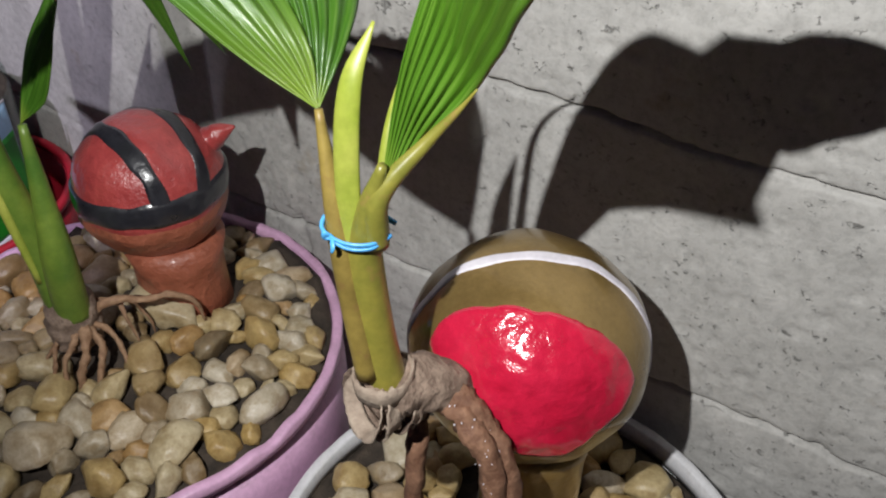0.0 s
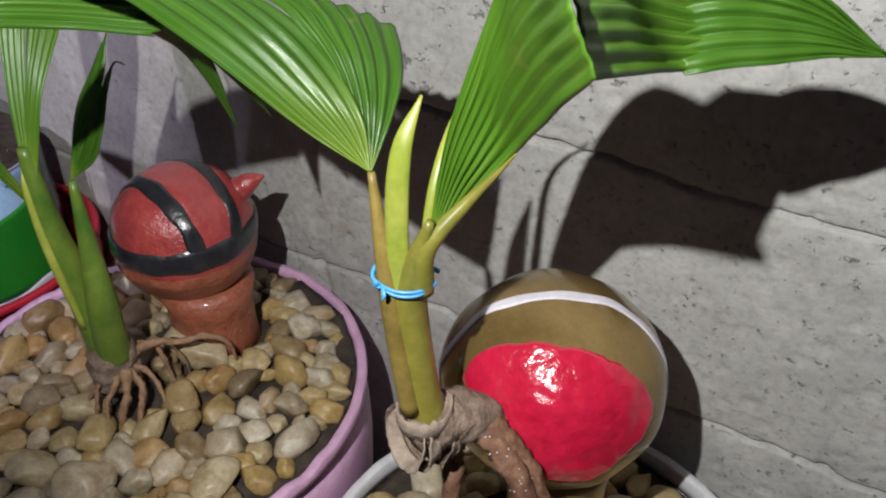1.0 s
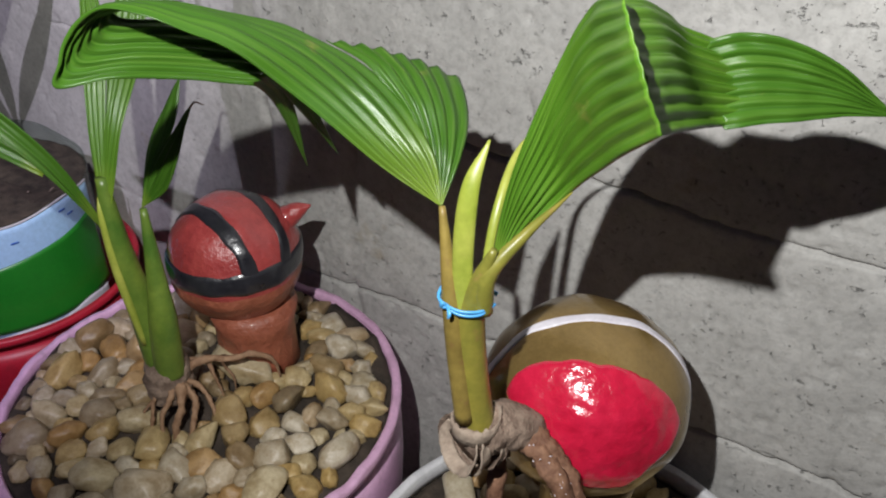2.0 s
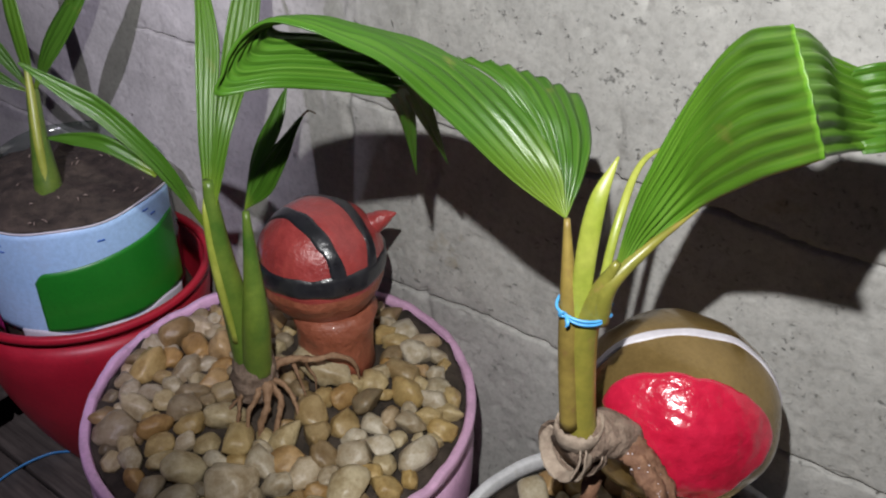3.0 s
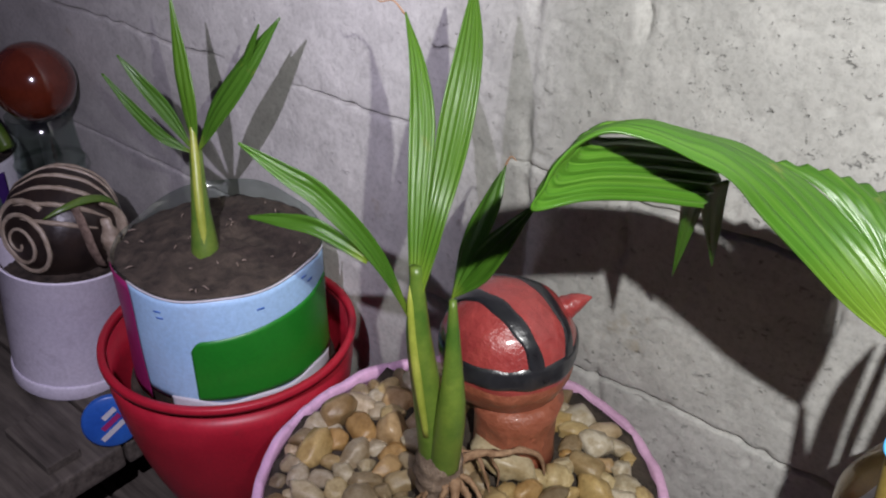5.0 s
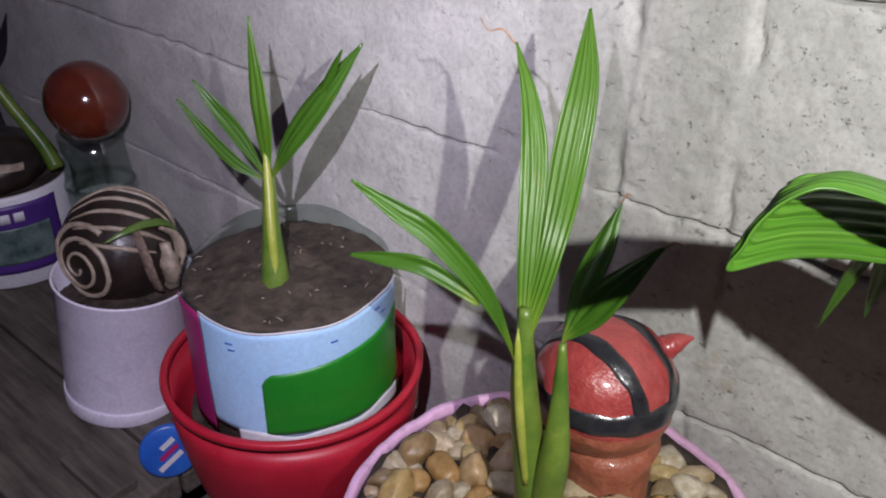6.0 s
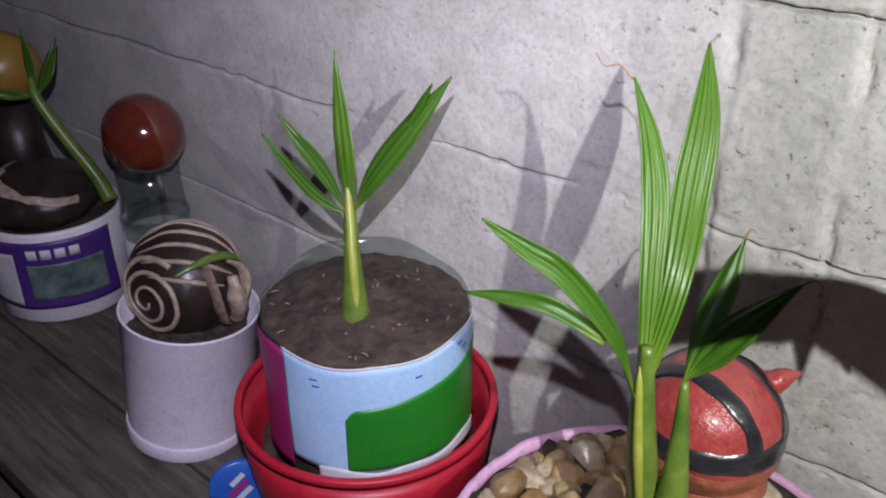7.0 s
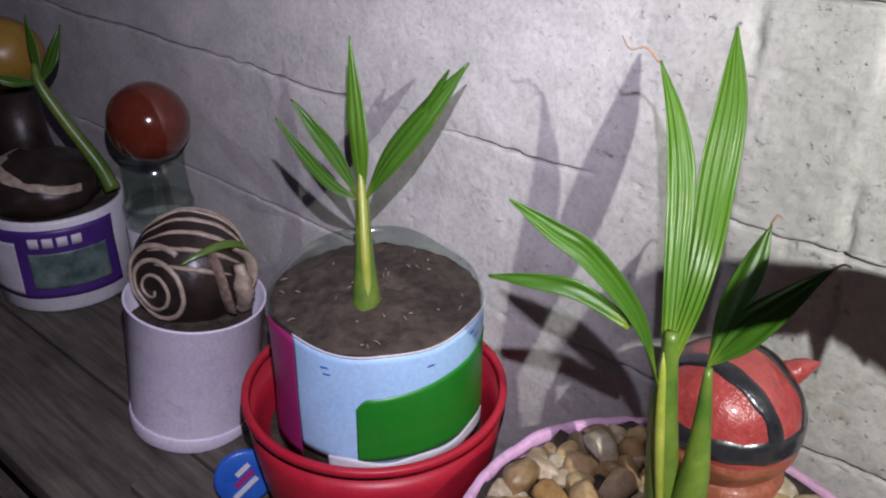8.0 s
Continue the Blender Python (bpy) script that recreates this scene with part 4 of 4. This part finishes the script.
S = (-0.801, 0.236, 0.63)
sprout = thing("palm_seedling", S, "small green coconut seedling growing from brown soil", "seedling")
tube("stem", rel(S, [(-0.803, 0.236, 0.618), (-0.803, 0.237, 0.645), (-0.812, 0.245, 0.69), (-0.826, 0.258, 0.735)]), [0.0155, 0.0135, 0.0085, 0.006], STEM, sprout, "", 16, 24)
tube("leaf_sheath", rel(S, [(-0.795, 0.232, 0.645), (-0.806, 0.240, 0.69), (-0.822, 0.254, 0.735), (-0.832, 0.262, 0.765)]), [0.004, 0.0045, 0.004, 0.002], LIME, sprout, "pale sheath", 12, 20)
PF = (-0.826, 0.258, 0.730)
blade("leaf", rel(S, [PF, (-0.839, 0.258, 0.78), (-0.846, 0.262, 0.82), (-0.848, 0.270, 0.878)]), rel(S, [PF, (-0.820, 0.262, 0.78), (-0.829, 0.266, 0.82), (-0.847, 0.270, 0.878)]), BRIGHT_LEAF, sprout, "upright pointed leaf", 3, 0.001, 0.06, 28, 18, 0, 1)
blade("leaf", rel(S, [PF, (-0.812, 0.272, 0.78), (-0.785, 0.290, 0.825), (-0.748, 0.310, 0.866)]), rel(S, [PF, (-0.796, 0.268, 0.765), (-0.768, 0.286, 0.808), (-0.747, 0.310, 0.865)]), LEAF, sprout, "", 4, 0.001, 0.08, 30, 22, 0, 3)
blade("leaf", rel(S, [(-0.785, 0.288, 0.82), (-0.77, 0.29, 0.842), (-0.752, 0.290, 0.864)]), rel(S, [(-0.776, 0.288, 0.815), (-0.764, 0.29, 0.836), (-0.751, 0.290, 0.863)]), LEAF, sprout, "", 2, 0.0008, 0.05, 16, 10, 0, 5)
blade("leaf", rel(S, [PF, (-0.842, 0.250, 0.777), (-0.858, 0.235, 0.808), (-0.876, 0.225, 0.826)]), rel(S, [PF, (-0.845, 0.243, 0.763), (-0.862, 0.230, 0.796), (-0.877, 0.224, 0.825)]), LEAF, sprout, "", 3, 0.001, 0.06, 26, 18, 0, 7)
blade("leaf", rel(S, [PF, (-0.845, 0.239, 0.757), (-0.862, 0.220, 0.790), (-0.879, 0.209, 0.812)]), rel(S, [PF, (-0.846, 0.234, 0.746), (-0.864, 0.217, 0.779), (-0.880, 0.208, 0.811)]), LEAF, sprout, "", 3, 0.001, 0.06, 26, 18, 0, 9)

# ---- pale cup with a snail-painted coconut ----
CUP_AT = (-1.083, 0.202)
cup = thing("cup", (*CUP_AT, TABLE), "pale lilac-white plastic cup with a ring foot on the bench", "cup")
lathe("body", [(0.05, 0.001), (0.0735, 0.001), (0.0745, 0.0225), (0.0755, 0.03), (0.079, 0.172), (0.0805, 0.174), (0.079, 0.1755), (0.0765, 0.174), (0.0735, 0.03), (0.06, 0.012)], LILAC, cup, seg=96, wobble=0.004)
lathe("foot_ring", [(0.0738, 0.0), (0.0755, 0.0), (0.0772, 0.003), (0.0772, 0.019), (0.0762, 0.0215), (0.0748, 0.0215)], LILAC, cup, seg=96, wobble=0.004, ring=True)
cup.matrix_basis = pose(-1.083, 0.202, TABLE, -5.2, 5.2, 0)
soil("soil", (CUP_AT[0] + 0.010, CUP_AT[1] + 0.010), 0.070, TABLE + 0.146, 0.02, EARTH, "dark soil in a pale cup", 21)
SN = (-1.092, 0.232, 0.505)
snail = thing("painted_coconut", SN, "dark coconut painted as a spiral snail shell with pale stripes", "coconut")
sc, sr = (0.0, 0.0, 0.064), (0.071, 0.066, 0.069)
snail_shell = globe("shell", sc, sr, UMBER, snail, "", 0.03, 9)


def spiral():
    """A pale raised line that winds in on the face turned to the room."""
    m = Vector((0.60, -0.78, 0.16)).normalized()
    a = Vector((0, 0, 1)).cross(m).normalized()
    m = (m - 0.42 * a - 0.06 * m.cross(a)).normalized()
    a = Vector((0, 0, 1)).cross(m).normalized()
    b = m.cross(a)
    pts = []
    for i in range(90):
        w, q = -i * 0.2, radians(4 + i * 0.44)
        d = m * math.cos(q) + (a * math.cos(w) + b * math.sin(w)) * math.sin(q)
        pts.append(tuple(on_globe(sc, sr, d, 0.0005, 0.03, 9)))
    return tube("spiral_line", pts, [0.0016, 0.0022, 0.003, 0.0035], STRIPE, snail_shell, "pale spiral line", 8, 180, 1.0, 0.3)


spiral()


def shell_stripes():
    """Pale stripes that sweep over the shell's top from the spiral to its mouth."""
    axis = Vector((0.60, 0.76, -0.22)).normalized()
    u = (Vector((0, 0, 1)) - axis * axis.z).normalized()
    w = axis.cross(u)
    for k, (lon, a, b) in enumerate(((-62, 52, 128), (-44, 42, 140), (-26, 34, 146), (-8, 30, 150), (10, 28, 152), (28, 30, 150))):
        side = u * math.cos(radians(lon)) + w * math.sin(radians(-lon if w.dot(Vector((0.755, -0.436, 0.0))) > 0 else lon))
        pts = []
        for i in range(15):
            q = radians(a + (b - a) * i / 14)
            pts.append(tuple(on_globe(sc, sr, -axis * math.cos(q) + side * math.sin(q), -0.0004, 0.03, 9)))
        tube("painted_stripe", pts, [0.0008, 0.0022, 0.0032, 0.0028, 0.0010], STRIPE, snail_shell, "pale painted stripe" if k == 0 else "", 8, 40, 1.0, 0.25, k)


shell_stripes()
FACE, RIGHT = Vector((0.755, -0.436, 0.487)), Vector((0.5, 0.866, 0.0))
RISE = FACE.cross(RIGHT).normalized()
RISE = RISE if RISE.z > 0 else -RISE


def on_front(a, h, lift=0.004):
    """A point just over the snail shell, a to its mouth's side and h up."""
    return tuple(Vector(sc) + RIGHT * a + RISE * h + FACE * (math.sqrt(max(0.0735 ** 2 - a * a - h * h, 0.0)) + lift))


tube("strip_leaf", [on_front(-0.012, 0.004), on_front(0.010, 0.013), on_front(0.036, 0.020), on_front(0.056, 0.018), on_front(0.066, 0.008)], [0.0008, 0.0035, 0.0050, 0.0042, 0.0015], STEM, snail, "thin green leaf", 10, 22, 0.3)
tube("wood_peg", [on_front(0.022, 0.012), on_front(0.028, -0.014), on_front(0.032, -0.040), on_front(0.036, -0.058)], [0.0068, 0.0075, 0.0075, 0.007], HUSK, snail, "flat grey wooden peg", 8, 14, 0.35, 0.15)
tube("husk_piece", [on_front(0.050, -0.004), on_front(0.052, -0.022), on_front(0.052, -0.040, 0.006), on_front(0.048, -0.055, 0.006)], [0.006, 0.0105, 0.0115, 0.007], STRIPE, snail, "pale husk piece", 12, 18, 0.8, 0.5, 4)
tube("mouth_lip", [on_front(0.048, 0.014, 0.001), on_front(0.062, 0.004, 0.001), on_front(0.066, -0.016, 0.001), on_front(0.060, -0.036, 0.001)], [0.003, 0.0065, 0.0075, 0.004], STRIPE, snail, "pale shell lip", 12, 18, 0.6, 0.3, 7)

# ---- clear bottle with a varnished ball ----
BB = (-1.335, 0.338)
flask = thing("bottle", (*BB, TABLE), "clear plastic bottle with a white label on the bench", "bottle")
glass = lathe("body", [(0.04, 0.0), (0.046, 0.0), (0.048, 0.01), (0.048, 0.15), (0.047, 0.17), (0.044, 0.21), (0.045, 0.238), (0.0435, 0.238), (0.042, 0.21), (0.045, 0.17), (0.046, 0.012), (0.03, 0.006)], CLEAR, flask, "clear plastic wall", seg=64)
glass.visible_shadow = False
flask_label = lathe("label", [(0.0484, 0.02), (0.0488, 0.02), (0.0488, 0.135), (0.0484, 0.135)], PAPER, flask, "white label", seg=64, ring=True)
lathe("ridge", [(0.0476, 0.158), (0.0495, 0.161), (0.0495, 0.164), (0.0476, 0.167)], CLEAR, flask, "", seg=64, ring=True)
for k in range(4):
    shell_strip("label_line", 0.0490, -95 + 4 * k, -70, lambda a, z=0.05 + 0.018 * k: z, lambda a, z=0.05 + 0.018 * k: z + 0.004, MAGENTA, flask_label, "", 0.0004, 10, 2)
ball = thing("ball", (-1.340, 0.345, 0.602), "glossy dark red-brown varnished coconut shell standing on a clear bottle", "coconut")
globe("shell", (0, 0, 0.056), (0.056, 0.056, 0.056), BROWN, ball, "", 0.01, 3)

# ---- labelled jug with a dark coconut and a seedling ----
JUG_AT = (-1.500, 0.262)
jug = thing("jug", (*JUG_AT, TABLE), "white plastic jug with a purple label, cut open as a planter", "jug")
lathe("body", [(0.06, 0.0), (0.094, 0.0), (0.1, 0.006), (0.1, 0.145), (0.098, 0.15), (0.095, 0.15), (0.093, 0.02), (0.06, 0.01)], WHITE, jug, seg=96, wobble=0.006)
jug_label = shell_strip("label", 0.1012, -110, 20, lambda a: 0.028, lambda a: 0.138, PURPLE, jug, "purple label")
shell_strip("label_panel", 0.1022, -100, -62, lambda a: 0.034, lambda a: 0.118, PAPER, jug_label, "white label panel")
shell_strip("label_picture", 0.1022, -52, 10, lambda a: 0.044, lambda a: 0.102, TEAL, jug_label, "dark green label picture")
for k in range(4):
    shell_strip("label_bar", 0.1024, -50 + 11 * k, -42 + 11 * k, lambda a: 0.111, lambda a: 0.126, PAPER, jug_label, "white bar" if k == 0 else "", 0.0004, 8, 2)
soil("soil", JUG_AT, 0.0915, TABLE + 0.135, 0.03, EARTH, "dark soil in a white jug", 25)
J = (-1.500, 0.262, 0.510)
dark = thing("coconut_plant", J, "dark husked coconut with a green sprout in a white jug", "potted plant")
globe("shell", (-0.01, -0.01, 0.035), (0.085, 0.08, 0.052), UMBER, dark, "dark rough coconut", 0.08, 14)
painted_band("worn_stripe", (-0.01, -0.01, 0.035), (0.085, 0.08, 0.052), (0.3, 0.2, 0.9), 0.55, 0.10, STRIPE, dark, "worn pale stripe", 150, 330, 0.08, 14, 0.08)
tube("stem", rel(J, [(-1.432, 0.322, 0.535), (-1.455, 0.318, 0.572), (-1.490, 0.300, 0.630), (-1.517, 0.285, 0.686), (-1.528, 0.288, 0.715)]), [0.012, 0.0105, 0.009, 0.0075, 0.004], STEM, dark, "", 14, 22)
JF = (-1.517, 0.287, 0.688)
blade("leaf", rel(J, [JF, (-1.522, 0.30, 0.72), (-1.516, 0.33, 0.765)]), rel(J, [JF, (-1.500, 0.31, 0.72), (-1.514, 0.331, 0.766)]), LEAF, dark, "", 3, 0.001, 0.06, 20, 14, 0, 1)
blade("leaf", rel(J, [JF, (-1.538, 0.288, 0.73), (-1.536, 0.293, 0.782)]), rel(J, [JF, (-1.520, 0.294, 0.73), (-1.533, 0.293, 0.783)]), LEAF, dark, "", 3, 0.001, 0.06, 20, 14, 0, 2)
blade("leaf", rel(J, [JF, (-1.535, 0.262, 0.70), (-1.558, 0.232, 0.705)]), rel(J, [JF, (-1.540, 0.256, 0.685), (-1.560, 0.230, 0.70)]), LEAF, dark, "", 3, 0.001, 0.06, 20, 14, 0, 3)
JB = (-1.66, 0.30)
stand = thing("bottle", (*JB, TABLE), "dark bottle standing at the end of the bench", "bottle")
lathe("body", [(0.035, 0.0), (0.045, 0.0), (0.045, 0.16), (0.04, 0.19), (0.035, 0.27), (0.03, 0.27)], UMBER, stand, seg=48)
yellow = thing("ball", (-1.66, 0.30, 0.647), "dull yellow painted coconut ball on a bottle", "coconut")
globe("shell", (0, 0, 0.055), (0.06, 0.06, 0.055), AMBER, yellow, "", 0.02, 5)

# ---- clutter on the bench ----
lid = thing("lid", (-0.920, 0.156, TABLE), "round blue plastic lid leaning on a red pot", "lid")
cap = lathe("disc", [(0.02, 0.0), (0.030, 0.0), (0.032, 0.003), (0.032, 0.007), (0.029, 0.009), (0.012, 0.0085)], BLUE, lid, seg=48)
cap.matrix_basis = pose(0, 0, 0.032, 76, 0, 62)
for k in range(3):
    mark = slab("mark", -0.016 + 0.003 * k, 0.016 - 0.004 * k, -0.003, 0.003, 0.0087, 0.0096, PAPER if k != 1 else MAGENTA, 0.0003)
    mark.parent = lid
    mark.matrix_basis = pose(0, 0, 0.032, 76, 0, 62) @ pose(0, -0.011 + 0.011 * k, 0, 0, 0, 35)
slab_thing = slab("wood_offcut", -1.02, -0.925, 0.075, 0.115, TABLE, TABLE + 0.012, PLANK, 0.002, 3, 0.002)
tagged(slab_thing, "small grey wooden offcut lying on the bench", "offcut")
tape = thing("strap", (-0.72, 0.17, LOW), "thin blue plastic strap lying bent on the bench", "strap")
tube("band", rel((-0.72, 0.17, LOW), [(-0.862, 0.075, 0.253), (-0.884, 0.110, 0.2535), (-0.886, 0.150, 0.254), (-0.876, 0.185, 0.2535), (-0.856, 0.206, 0.253)]), [0.005] * 5, RIBBON, tape, "", 8, 30, 0.3)
